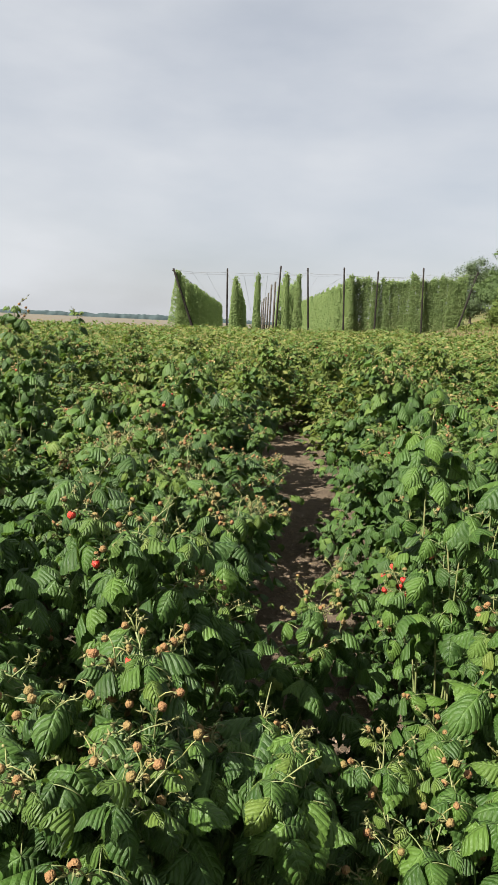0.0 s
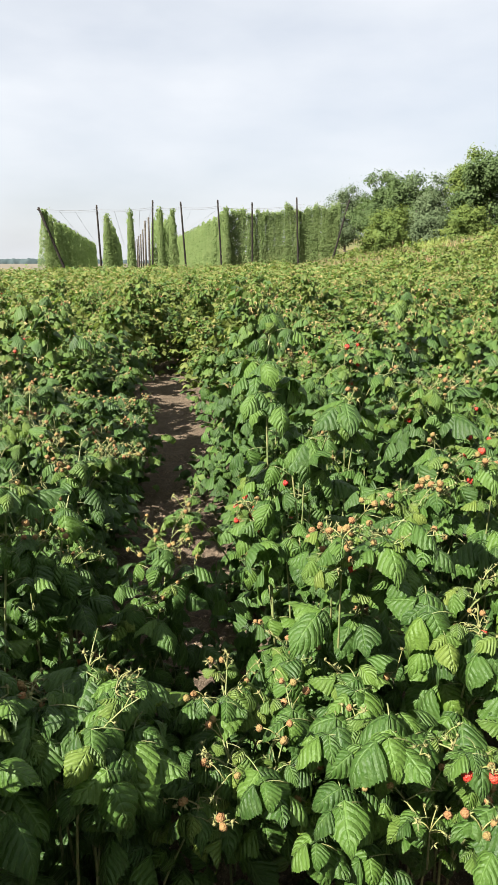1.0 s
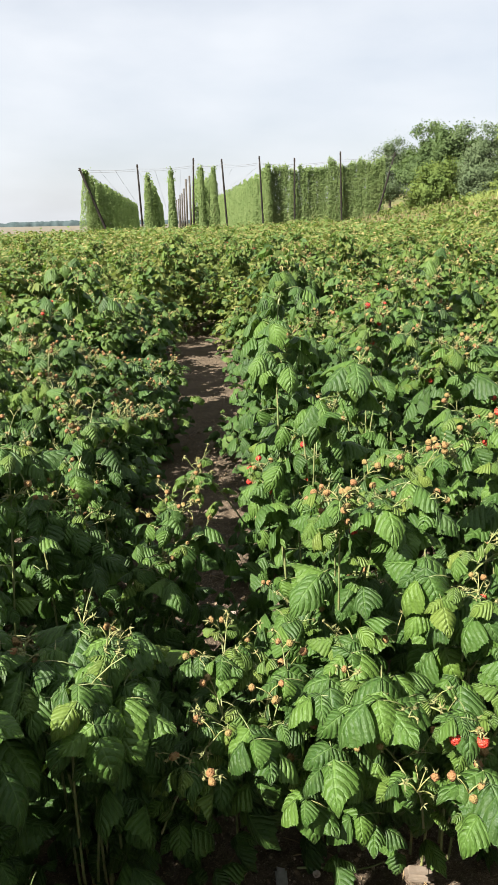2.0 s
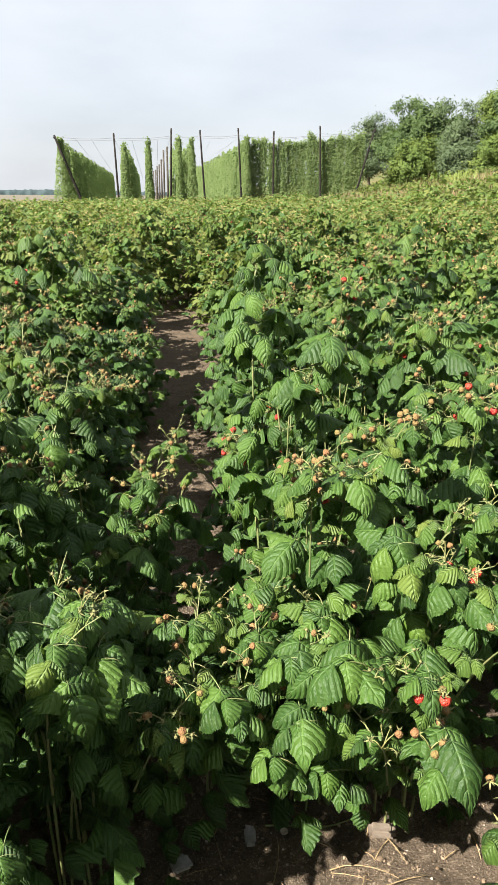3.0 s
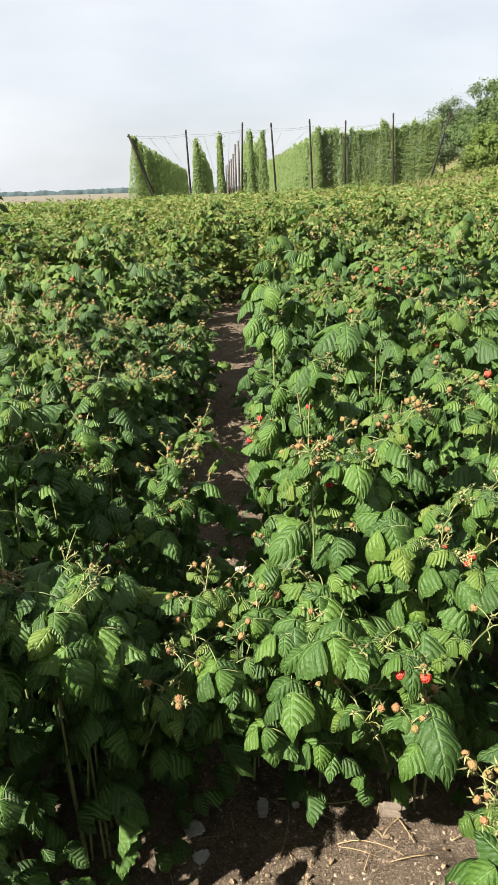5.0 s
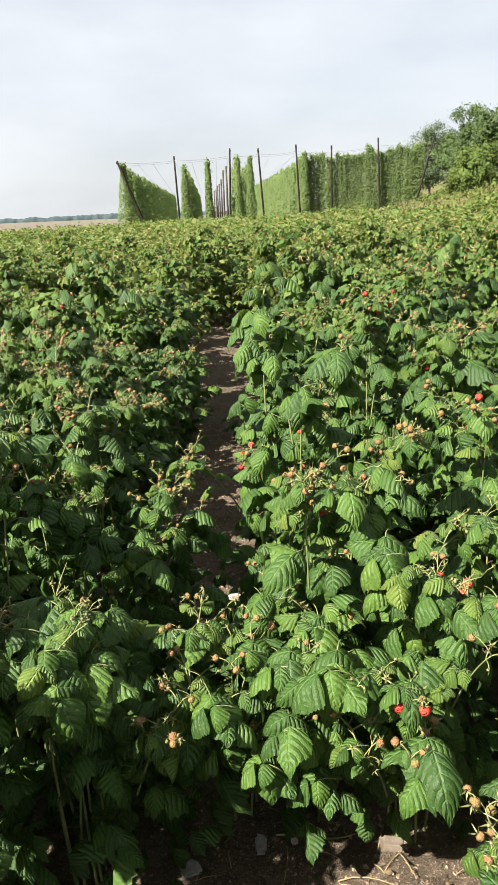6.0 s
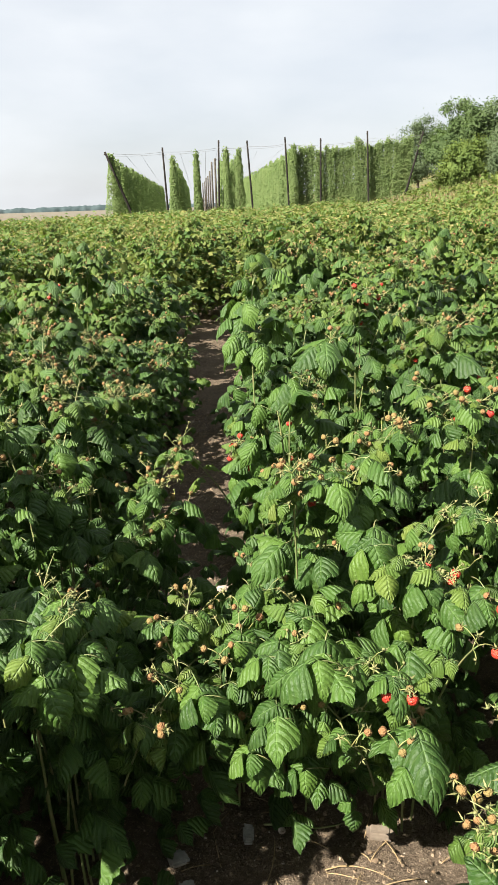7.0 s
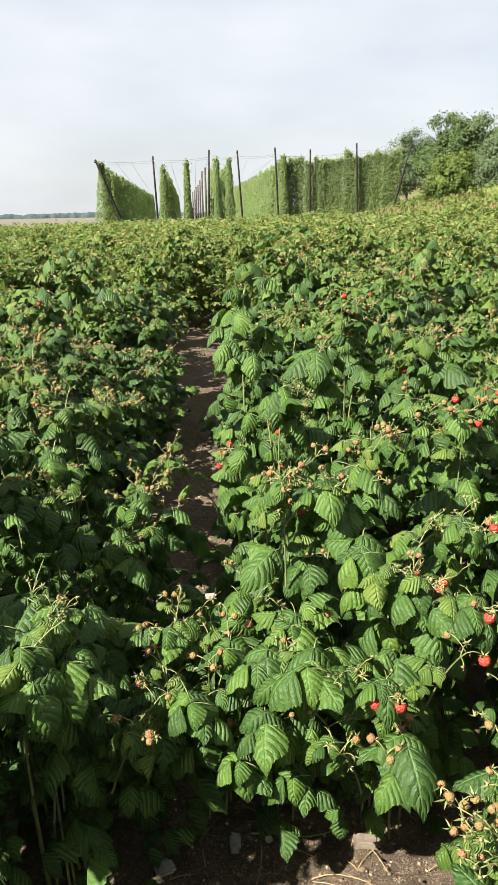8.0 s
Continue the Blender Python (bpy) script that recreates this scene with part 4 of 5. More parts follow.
def middle_rows():
    r = np.random.default_rng(33)
    patterns = [bush_pattern(i, 2 if i < 6 else 1) for i in range(12)]
    spots = [[] for _ in patterns]
    for gy in np.arange(4.9, 14.0, 0.62):
        for gx in np.arange(-8.6, 11, 0.64):
            x, y = gx + r.uniform(-0.2, 0.2), gy + r.uniform(-0.2, 0.2)
            if x < -0.40 * y - 0.7 or x > 0.58 * y + 0.7 or abs(x - float(path_x(y))) < 0.36 * min(1.0, max(0.0, (11.0 - y) / 1.6)):
                continue
            h = float(canopy(x, y)) / 0.98
            wide = 0.7 + 0.35 * min(1.0, h)
            m = pose(x, y, float(lift(x, y)), 0, 0, r.uniform(0, 360)) @ Matrix.Diagonal((wide * r.uniform(0.9, 1.1), wide * r.uniform(0.9, 1.1), min(max(h, 0.4) * r.uniform(0.76, 1.22), 1.22), 1))
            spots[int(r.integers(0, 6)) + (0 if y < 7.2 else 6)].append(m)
    # the rows carried on unseen beside and behind the walker, added to block skylight
    for gy in np.arange(-1.5, 0.2, 0.62):
        for gx in (-1.9, -1.3, -0.75, 1.1):
            x, y = gx + r.uniform(-0.12, 0.12), gy + r.uniform(-0.15, 0.15)
            spots[int(r.integers(0, 6))].append(pose(x, y, 0, 0, 0, r.uniform(0, 360)) @ Matrix.Diagonal((0.95, 0.95, r.uniform(0.72, 0.9), 1)))
    for bush, places in zip(patterns, spots):
        for m in places[1:]:
            copy_thing(bush, m)
        bush.matrix_basis = places[0]


middle_rows()


def far_rows():
    """The rest of the raspberry field: leaves over the rows as far as the hop garden."""
    r = np.random.default_rng(44)
    for y0, y1, density, size in ((13.6, 19, 210, 1.0), (19, 28, 125, 1.2), (28, 40, 66, 1.5), (40, 57, 34, 1.9)):
        n = int(density * (y1 - y0) * (0.98 * (y0 + y1) / 2 + 3))
        y = r.uniform(y0, y1, n)
        x = r.uniform(0, 1, n) * (0.98 * y + 3) - 0.38 * y - 1.5
        keep = ~((x > 9.6 + 0.6 * np.sin(y * 0.7)) & (y > 18))
        x, y = x[keep], y[keep]
        n = len(x)
        clump = wave2(x, y, 6.0, 91)
        z = lift(x, y) + canopy(x, y) * (1 - 0.5 * r.random(n) ** 1.5) + 0.13 * clump
        turns = turn_z(r.uniform(0, 6.28, n)) @ turn_y(r.normal(0.2, 0.4, n)) @ turn_x(r.normal(0, 0.35, n))
        sizes = size * r.uniform(0.65, 1.3, n)
        pts = np.stack([x, y, z], -1)
        leaves = Soup()
        young = clump + r.normal(0, 0.5, n) > 0.55
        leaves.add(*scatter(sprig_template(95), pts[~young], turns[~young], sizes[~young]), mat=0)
        leaves.add(*scatter(sprig_template(96), pts[young] + (0, 0, 0.04), turns[young], 0.75 * sizes[young]), mat=1)
        ob = new("raspberry_field", leaves.mesh("raspberry_field", [M_LEAF_SUNLIT, M_LEAF_YOUNG]))
        tagged(ob, "dense green raspberry rows running to the hop garden", "raspberry rows", kind="stuff")
        m = int(n * 1.15)
        i = r.integers(0, n, m)
        star = calyx_shape(0.036 * size, -0.2, 5)
        star = (star[0][:4] * 1.5, star[1][:1])
        fr = Soup()
        fr.add(*scatter((star[0], star[1], np.zeros((len(star[0]), 2))), pts[i] + np.stack([r.normal(0, 0.05, m), r.normal(0, 0.05, m), 0.05 + 0.06 * r.random(m)], -1),
                        turn_z(r.uniform(0, 6.28, m)) @ turn_x(r.normal(0, 0.8, m)), r.uniform(0.7, 1.2, m)))
        tagged(part("fruit", fr.mesh("fruit", [M_CALYX_PALE]), ob, "tan dry calyxes and fruit"), kind="stuff")



def side_rows():
    """The same rows to both sides and behind the walker."""
    r = np.random.default_rng(46)
    n = 30000
    x, y = r.uniform(-11, 13, n), r.uniform(-5, 16, n)
    seen = (x > -0.40 * y - 0.9) & (x < 0.59 * y + 0.9) & (y > 0.3)
    around = (y <= 0.3) & (y > -1.7) & (x > -2.2) & (x < 1.5)
    path = np.abs(x - path_x(np.clip(y, 0, 60))) < 0.45
    x, y = (a[~(seen | around | path)] for a in (x, y))
    n = len(x)
    z = lift(x, y) + canopy(x, y) * (1 - 0.6 * r.random(n) ** 1.5)
    turns = turn_z(r.uniform(0, 6.28, n)) @ turn_y(r.normal(0.2, 0.4, n)) @ turn_x(r.normal(0, 0.35, n))
    s = Soup()
    s.add(*scatter(sprig_template(94), np.stack([x, y, z], -1), turns, r.uniform(1.1, 2.0, n)))
    tagged(new("raspberry_field", s.mesh("raspberry_field", [M_LEAF_SUNLIT])), "dense green raspberry rows to both sides of the path", "raspberry rows", kind="stuff")


far_rows()
side_rows()

# ---- hop garden ----
HOP_Y, HOP_END = 60.0, 145.0


HOP_LEAF = (np.array([(0.0, 0, 0), (0.05, -0.05, -0.02), (0.125, 0, -0.06), (0.05, 0.05, -0.01)]), np.array([[0, 1, 2, 3]]), np.array([(0.5, 0), (0, 0.5), (0.5, 1), (1, 0.5)]))


def bine_points(r, n, x, y, top, base_w, top_w):
    f = r.random(n) ** 0.9
    w = base_w + (top_w - base_w) * f + 0.04 * np.sin(f * 17 + r.uniform(0, 6))
    a = r.uniform(0, 6.28, n)
    rad = w * np.sqrt(r.uniform(0.6, 1, n))
    return np.stack([x + rad * np.cos(a), y + rad * np.sin(a), 0.15 + f * top], -1)


def hop_leaves(r, pts, middle, size=1.2):
    """Leaves that overlap like shingles and face out from the bine's middle line."""
    n = len(pts)
    out = (pts - middle) * (1, 1, 0)
    out = out / np.maximum(np.linalg.norm(out, axis=1, keepdims=True), 0.05)
    turns = facing(0.9 * out + (-0.15, -0.25, 0.4) + r.normal(0, 0.3, (n, 3)), r)
    return scatter(HOP_LEAF, pts, turns, size * r.uniform(0.7, 1.35, n))


def hop_row(x, top, near_w, single, seed, y0=HOP_Y, y1=HOP_END, dense=1.0, top_taper=0.45):
    """A row of climbing hops on strings. The first bines are parts of their own, the long rest is joined."""
    r = np.random.default_rng(seed)
    z0 = float(lift(x, y0))
    row = thing("hop_row", "tall green hop bines climbing strings in a row", "hop row", "hop rows", (x, y0, z0))
    y = 0.0
    for i in range(single):
        s = Soup()
        t = top * r.uniform(0.95, 1.04) if i else top
        wide = near_w if i == 0 else 0.4
        t = t if i == 0 else t * 0.93
        pts = bine_points(r, int(2600 * dense), 0, y, t, wide, wide * top_taper)
        s.add(*hop_leaves(r, pts, (0, y, 0), 0.95), mat=0)
        s.add(*tube([(0, y, 0), (0, y, t * 0.5), (0, y, t + 0.3)], [0.02, 0.02, 0.015], 4), mat=1)
        # drooping crown where the bine turns over at the wire
        crown = np.stack([r.normal(0, 0.16, 50), y + r.normal(0, 0.16, 50), t + 0.12 + r.normal(0, 0.13, 50)], -1)
        s.add(*hop_leaves(r, crown, (0, y, 0)), mat=0)
        part("hop_bine", s.mesh("hop_bine", [M_HOP, M_STEM]), row)
        y += r.uniform(1.1, 1.4)
    length = y1 - y0 - y
    if length > 0:
        n = int(length * top * 125 * dense)
        yy = y + length * r.random(n) ** 1.25
        yy = np.round(yy / 2.0) * 2.0 + r.normal(0, 0.40, n)
        bump = 0.5 + 0.5 * np.cos(yy * np.pi)
        tt = top * (0.91 + 0.03 * np.sin(yy * 1.3) + 0.025 * np.sin(yy * 4.1))
        f = r.random(n)
        w = (0.14 + 0.30 * (1 - f) + 0.26 * bump)
        side = np.where(r.random(n) < 0.5, -1, 1)
        xx = side * w * (1 - 0.35 * r.random(n) ** 2)
        base = lift(np.full(n, x), y0 + yy) - z0
        s = Soup()
        s.add(*hop_leaves(r, np.stack([xx, yy, base + 0.15 + f * tt], -1), np.stack([0 * yy, np.round(yy / 2.0) * 2.0, 0 * yy], -1), 1.5))
        part("foliage", s.mesh("foliage", [M_HOP]), row)
    return row


hop_row(-6.35, 5.45, 1.0, 5, 1, top_taper=0.22)
hop_row(-1.55, 5.1, 0.6, 5, 2, top_taper=0.3)
hop_row(0.32, 5.4, 0.42, 4, 3, y1=64)
hop_row(2.72, 5.6, 0.42, 4, 4, y1=70, top_taper=0.4)
hop_row(3.72, 5.55, 0.6, 5, 5, y1=78, dense=0.9, top_taper=0.3)
hop_row(8.1, 5.6, 0.5, 4, 10, top_taper=0.5)


def hop_screen(x, top, y, seed):
    """Hop bines on the outer wires that hang side by side as one leafy front: three strings, thick with leaves below, looser on top."""
    r = np.random.default_rng(seed)
    row = thing("hop_row", "tall green hop bines hanging side by side on strings", "hop row", "hop rows", (x, y, float(lift(x, y))))
    for k in range(3):
        n = 1500
        t = top * r.uniform(0.93, 1.03)
        f = r.random(n) ** 0.85
        u = r.normal(0, 0.10, n) + 0.05 * np.sin(f * 9 + seed + k)
        pts = np.stack([(k - 1) * 0.24 + u * (1.1 - 0.35 * f) + 0.10 * (f - 0.5), r.normal(0, 0.07, n) + 0.5 * u**2, 0.1 + f * t], -1)
        crown = np.stack([(k - 1) * 0.24 + r.normal(0, 0.09, 40), r.normal(0, 0.12, 40), t + 0.1 + r.normal(0, 0.12, 40)], -1)
        pts = np.concatenate([pts, crown])
        turns = facing(np.array([-0.5, -0.65, 0.45]) + r.normal(0, 0.33, (len(pts), 3)), r)
        s = Soup()
        s.add(*scatter(HOP_LEAF, pts, turns, 0.9 * r.uniform(0.7, 1.35, len(pts))), mat=0)
        s.add(*tube([((k - 1) * 0.24, 0, 0), ((k - 1) * 0.24, 0, t * 0.5), ((k - 1) * 0.24, 0, t + 0.3)], [0.015, 0.015, 0.012], 4), mat=1)
        part("hop_bine", s.mesh("hop_bine", [M_HOP, M_STEM]), row)


for n, x in enumerate(np.arange(8.65, 18.2, 0.8)):
    top = float(np.interp(x, (8.1, 9.45, 11.5, 13.5, 15.7, 17.6), (5.45, 5.35, 4.75, 4.85, 4.25, 4.35))) * (1 + 0.05 * math.sin(n * 2.3))
    hop_screen(float(x), top, 60.4 + 0.08 * math.sin(n * 1.7), 11 + n)


def hop_pole(base, top, radius=0.075, label="dark tarred wooden hop pole standing upright"):
    m = (Vector(top) + Vector(base)) / 2
    p = thing("hop_pole", label, "pole", "hop poles", base)
    pts = np.array([(0, 0, -0.4), (0, 0, 0.0), *[(Vector(top) - Vector(base)) * f for f in (0.35, 0.7, 1.0)]], float)
    s = Soup()
    s.add(*tube(pts, [radius * 1.15, radius * 1.12, radius * 1.05, radius * 0.95, radius * 0.85], 8))
    part("shaft", s.mesh("shaft", [M_WOOD]), p)
    c = Soup()
    tip = np.array(Vector(top) - Vector(base))
    c.add(*tube([tip - (0, 0, 0.22), tip - (0, 0, 0.14)], [radius * 1.0, radius * 1.0], 8))
    part("wire_band", c.mesh("wire_band", [M_WOOD]), p)
    return p


POLES = [((-2.10, 60), (-2.27, 6.09)), ((1.95, 60), (2.17, 6.5)), ((4.80, 60), (4.41, 6.42)), ((7.75, 60), (7.43, 6.6)),
         ((10.30, 60), (10.28, 6.43)), ((14.25, 60), (14.03, 6.87))]
for (bx, by), (tx, tz) in POLES:
    hop_pole((bx, by, float(lift(bx, by))), (tx, by, tz))
hop_pole((-4.6, 60, 0), (-6.72, 59.6, 5.85), 0.10, "dark leaning end pole bracing the hop wires")
hop_pole((16.93, 59.0, float(lift(16.93, 59.0))), (18.17, 58.7, 6.64), 0.08, "dark leaning end pole bracing the hop wires")
for i, (px, py, pz) in enumerate(((-6.35, 68, 5.75), (-6.35, 76, 5.7), (-6.35, 84, 5.65), (-6.35, 94, 5.6), (-6.3, 106, 5.6))):
    hop_pole((px + 0.15, py, 0), (px - 0.3, py, pz), 0.085, "dark wooden hop pole among the bines")
# the row of bare stakes in the lane, going away
for i, (px, py, pz) in enumerate(((1.95, 67, 5.6), (1.80, 74, 5.7), (1.72, 82, 5.2), (1.62, 90, 5.0), (1.50, 98, 5.1), (1.40, 106, 4.9), (1.2, 115, 5.0), (0.9, 63.5, 2.3), (0.62, 64.5, 2.25))):
    st = thing("wooden_stake", "weathered brown wooden stake without hops", "stake", "bare hop stakes", (px, py, 0))
    s = Soup()
    s.add(*tube([(0, 0, -0.3), (0.03, 0, pz * 0.5), (0.05, 0, pz)], [0.10, 0.095, 0.08], 7))
    part("shaft", s.mesh("shaft", [M_STAKE]), st)
    part("top_wire", (lambda c: (c.add(*tube([(-0.15, 0, pz - 0.1), (0.25, 0, pz - 0.1)], [0.015, 0.015], 4)), c.mesh("top_wire", [M_WIRE]))[1])(Soup()), st)


def wire(points, radius=0.011, label="thin sagging wire strung between the hop poles"):
    s = Soup()
    s.add(*tube(points, np.full(len(points), radius), 4))
    ob = new("trellis_wire", s.mesh("trellis_wire", [M_WIRE]))
    tagged(ob, label, "wire", "hop trellis wires")


TOPS = [(-6.6, 5.75), (-2.25, 5.75), (2.15, 5.95), (4.43, 6.0), (7.45, 6.1), (10.28, 5.95), (14.05, 6.3), (18.4, 6.45)]
for (xa, za), (xb, zb) in zip(TOPS, TOPS[1:]):
    wire(arc((xa, 59.9, za), (xb, 59.9, zb), (0, 0, -0.22), 8))
    wire(arc((xa, 61.5, za - 0.1), (xb, 61.5, zb - 0.05), (0, 0, -0.1), 6), 0.009)
for xa, za in ((-6.4, 5.6), (-2.2, 5.6), (2.1, 5.8), (7.5, 5.9)):
    wire(arc((xa, 60, za), (xa + 0.05, 140, za - 0.1), (0, 0, -0.3), 12), 0.011, "long wire running back over the hop rows")
for xa, xb, zb in ((-5.2, -3.0, 2.6), (-4.0, -2.7, 3.2), (-0.9, -0.2, 3.0), (1.1, 0.9, 2.4), (5.2, 4.9, 4.6), (7.0, 5.4, 4.2)):
    wire(arc((xa, 60.2, 5.65), (xb, 72, zb), (0.1, 0, -0.35), 6), 0.010, "slack string hanging from the trellis")


# ---- trees and bank beside the hops ----
def tree(x, y, top, spread_r, mat, seed, clumps=260, leaf=0.16, lowest=0.12, label="", loose=0.0):
    r = np.random.default_rng(seed)
    z0 = float(lift(x, y))
    h = top - z0
    t = thing("tree", label, "tree", "trees beside the hop garden", (x, y, z0))
    wood, tips = Soup(), []
    lean = r.normal(0, 0.04, 2)
    trunk = np.array([(lean[0] * f * h, lean[1] * f * h, f * h * 0.8) for f in np.linspace(0, 1, 6)]) + np.array([(0, 0, -0.3)] + [(0, 0, 0)] * 5)
    wood.add(*tube(trunk, np.linspace(0.05 * h * 0.45, 0.02, 6), 7))
    for i in range(15):
        f = r.uniform(lowest, 0.95)
        p = trunk[0] * (1 - f) + trunk[-1] * f
        a = i * 2.4 + r.normal(0, 0.3)
        L = spread_r * (1.05 - 0.55 * f**2) * r.uniform(0.75, 1.15)
        e = p + np.array([math.cos(a) * L, math.sin(a) * L, L * r.uniform(0.15, 0.55) + 0.1 * h * f])
        e[2] = min(e[2], h * 0.97)
        limb = arc(p, e, (0, 0, 0.1 * L), 6)
        wood.add(*tube(limb, np.linspace(0.035, 0.008, 6), 5))
        for s_ in limb[2:]:
            tips += [s_ + r.normal(0, 0.28 + loose, 3) for _ in range(4)]
    tips += [trunk[-1] + np.array([r.normal(0, spread_r * 0.25), r.normal(0, spread_r * 0.25), r.uniform(-0.2, 0.2) * h + 0.1]) for _ in range(14)]
    tips = np.array(tips)
    tips[:, 2] = np.clip(tips[:, 2], 0.25, h)
    c = tips[r.integers(0, len(tips), clumps)] + r.normal(0, 0.14, (clumps, 3))
    clumps_n = 92
    n = clumps * clumps_n
    pts = np.repeat(c, clumps_n, 0) + r.normal(0, 0.26 + loose * 0.3, (n, 3)) * np.array([1, 1, 0.75])
    pts[:, 2] = np.clip(pts[:, 2], 0.1, None)
    lv = (HOP_LEAF[0] * (leaf * 0.78 / 0.125), HOP_LEAF[1], HOP_LEAF[2])
    out = (pts - np.repeat(c, clumps_n, 0)) * 2.2 + (pts - (0, 0, 0.45 * h)) / spread_r * 0.45
    turns = facing(out + (0, 0, 0.45) + r.normal(0, 0.35, (n, 3)), r)
    crown = Soup()
    crown.add(*scatter(lv, pts, turns, r.uniform(0.8, 1.5, n)))
    part("trunk", wood.mesh("trunk", [M_BARK]), t)
    part("crown", crown.mesh("crown", [mat]), t)
    return t


tree(20.1, 66, 8.4, 1.5, M_TREE_GREY, 1, 150, 0.15, 0.15, "sparse grey-green tree with bare twigs on top", 0.15)
tree(20.6, 57.5, 8.3, 2.0, M_TREE, 2, 380, 0.17, 0.05, "dense dark green broadleaf tree")
tree(20.9, 54.5, 7.9, 1.9, M_TREE, 3, 340, 0.17, 0.05, "dense dark green broadleaf tree")
tree(18.9, 51.4, 5.4, 1.3, M_TREE_YELLOW, 4, 150, 0.17, 0.1, "light green young tree before the taller ones")
tree(22.6, 52.5, 7.7, 1.5, M_TREE_GREY, 5, 200, 0.15, 0.1, "feathery grey-green willow tree", 0.1)
tree(21.4, 49.5, 4.6, 1.2, M_TREE_GREY, 6, 170, 0.14, 0.05, "feathery grey-green willow shrub", 0.1)
tree(23.4, 48.0, 5.2, 1.3, M_TREE_YELLOW, 7, 170, 0.16, 0.05, "yellowing shrub on the bank")
tree(25.6, 49.0, 8.9, 2.3, M_TREE, 8, 420, 0.18, 0.05, "dense dark green broadleaf tree on the bank")
tree(25.0, 50.5, 9.2, 1.6, M_TREE_YELLOW, 9, 240, 0.16, 0.2, "tall yellow-green tree on the bank")
tree(28.6, 48.0, 9.6, 2.4, M_TREE, 10, 360, 0.18, 0.05, "dense dark green broadleaf tree on the bank")
tree(31.5, 46.0, 9.4, 2.4, M_TREE, 11, 300, 0.18, 0.05, "dense dark green broadleaf tree on the bank")


def blades(name, label, category, spots, height, lean, width, mats, seed):
    """Upright blades or stems, each a narrow bent quad pair."""
    r = np.random.default_rng(seed)
    n = len(spots)
    t = (np.array([(-0.5, 0, 0), (0.5, 0, 0), (-0.35, 0.12, 0.5), (0.35, 0.12, 0.5), (-0.06, 0.4, 1.0), (0.06, 0.4, 1.0)]), np.array([[0, 1, 3, 2], [2, 3, 5, 4]]), np.zeros((6, 2)))
    t[0][:, 0] *= width / height
    s = Soup()
    turns = turn_z(r.uniform(0, 6.28, n)) @ turn_x(r.normal(0, lean, n))
    v, q, u = scatter(t, spots, turns, height * r.uniform(0.55, 1.3, n))
    s.add(v, q, u)
    ob = new(name, s.mesh(name, mats))
    return tagged(ob, label, category, kind="stuff")


def bank_bushes(r):
    """Low wild growth on the bank: sprigs in uneven heaps, thinner over the dry patch."""
    n = 30000
    y = r.uniform(19, 56, n)
    x = r.uniform(9.2, 31, n)
    heap = wave2(x, y, 0.9, 17) + 0.6 * wave2(x, y, 2.6, 18)
    dry = np.minimum(((x - 18.5) / 4.0) ** 2 + ((y - 43) / 5.5) ** 2, ((x - 14.0) / 4.0) ** 2 + ((y - 51) / 6.0) ** 2)
    keep = (heap + 0.9 > r.random(n)) & (dry + 0.25 > r.random(n) * 1.6)
    x, y, heap = x[keep], y[keep], heap[keep]
    n = len(x)
    z = lift(x, y) + np.clip(0.42 + 0.34 * heap, 0.08, 1.3) * (1 - 0.6 * r.random(n) ** 1.5)
    turns = turn_z(r.uniform(0, 6.28, n)) @ turn_y(r.normal(0.3, 0.45, n)) @ turn_x(r.normal(0, 0.4, n))
    pale = r.random(n) < 0.3
    s = Soup()
    s.add(*scatter(sprig_template(97), np.stack([x, y, z], -1)[~pale], turns[~pale], r.uniform(1.2, 2.3, int((~pale).sum()))), mat=0)
    s.add(*scatter(sprig_template(98), np.stack([x, y, z], -1)[pale], turns[pale], r.uniform(1.0, 2.0, int(pale.sum()))), mat=1)
    tagged(new("bank_scrub", s.mesh("bank_scrub", [M_LEAF_SUNLIT, M_LEAF_YOUNG])), "low wild green scrub covering the bank", "scrub", kind="stuff")


def bank_growth():
    r = np.random.default_rng(61)

    def spots(x0, x1, y0, y1, n):
        x, y = r.uniform(x0, x1, n), r.uniform(y0, y1, n)
        return np.stack([x, y, lift(x, y) - 0.02], -1)

    blades("dry_grass", "dry orange and straw-coloured grass on the bank", "grass", spots(13, 23, 34, 49, 3500), 0.42, 0.4, 0.035, [M_STRAW], 1)
    blades("dry_grass", "rusty dry grass at the foot of the hops", "grass", spots(10.2, 18.5, 43, 58, 3000), 0.45, 0.55, 0.04, [M_RUST_STEM], 7)
    blades("green_weeds", "low green weeds along the field edge", "weeds", spots(9.3, 30, 18, 58, 16000), 0.40, 0.6, 0.07, [M_WEED], 2)
    bank_bushes(r)
    a = r.normal(0, 1, (800, 2)) * (0.55, 0.4) + (19.6, 45.0)
    blades("weed_tuft", "bright yellow-green weed tuft beside the trees", "weeds", np.stack([a[:, 0], a[:, 1], lift(a[:, 0], a[:, 1])], -1), 0.62, 0.5, 0.03, [M_TUFT], 3)
    a = r.normal(0, 1, (45, 2)) * (0.6, 0.3) + (18.2, 47.5)
    blades("dry_stems", "pinkish dry upright stems beside the trees", "weeds", np.stack([a[:, 0], a[:, 1], lift(a[:, 0], a[:, 1])], -1), 0.75, 0.12, 0.045, [M_RUST_STEM], 4)


bank_growth()


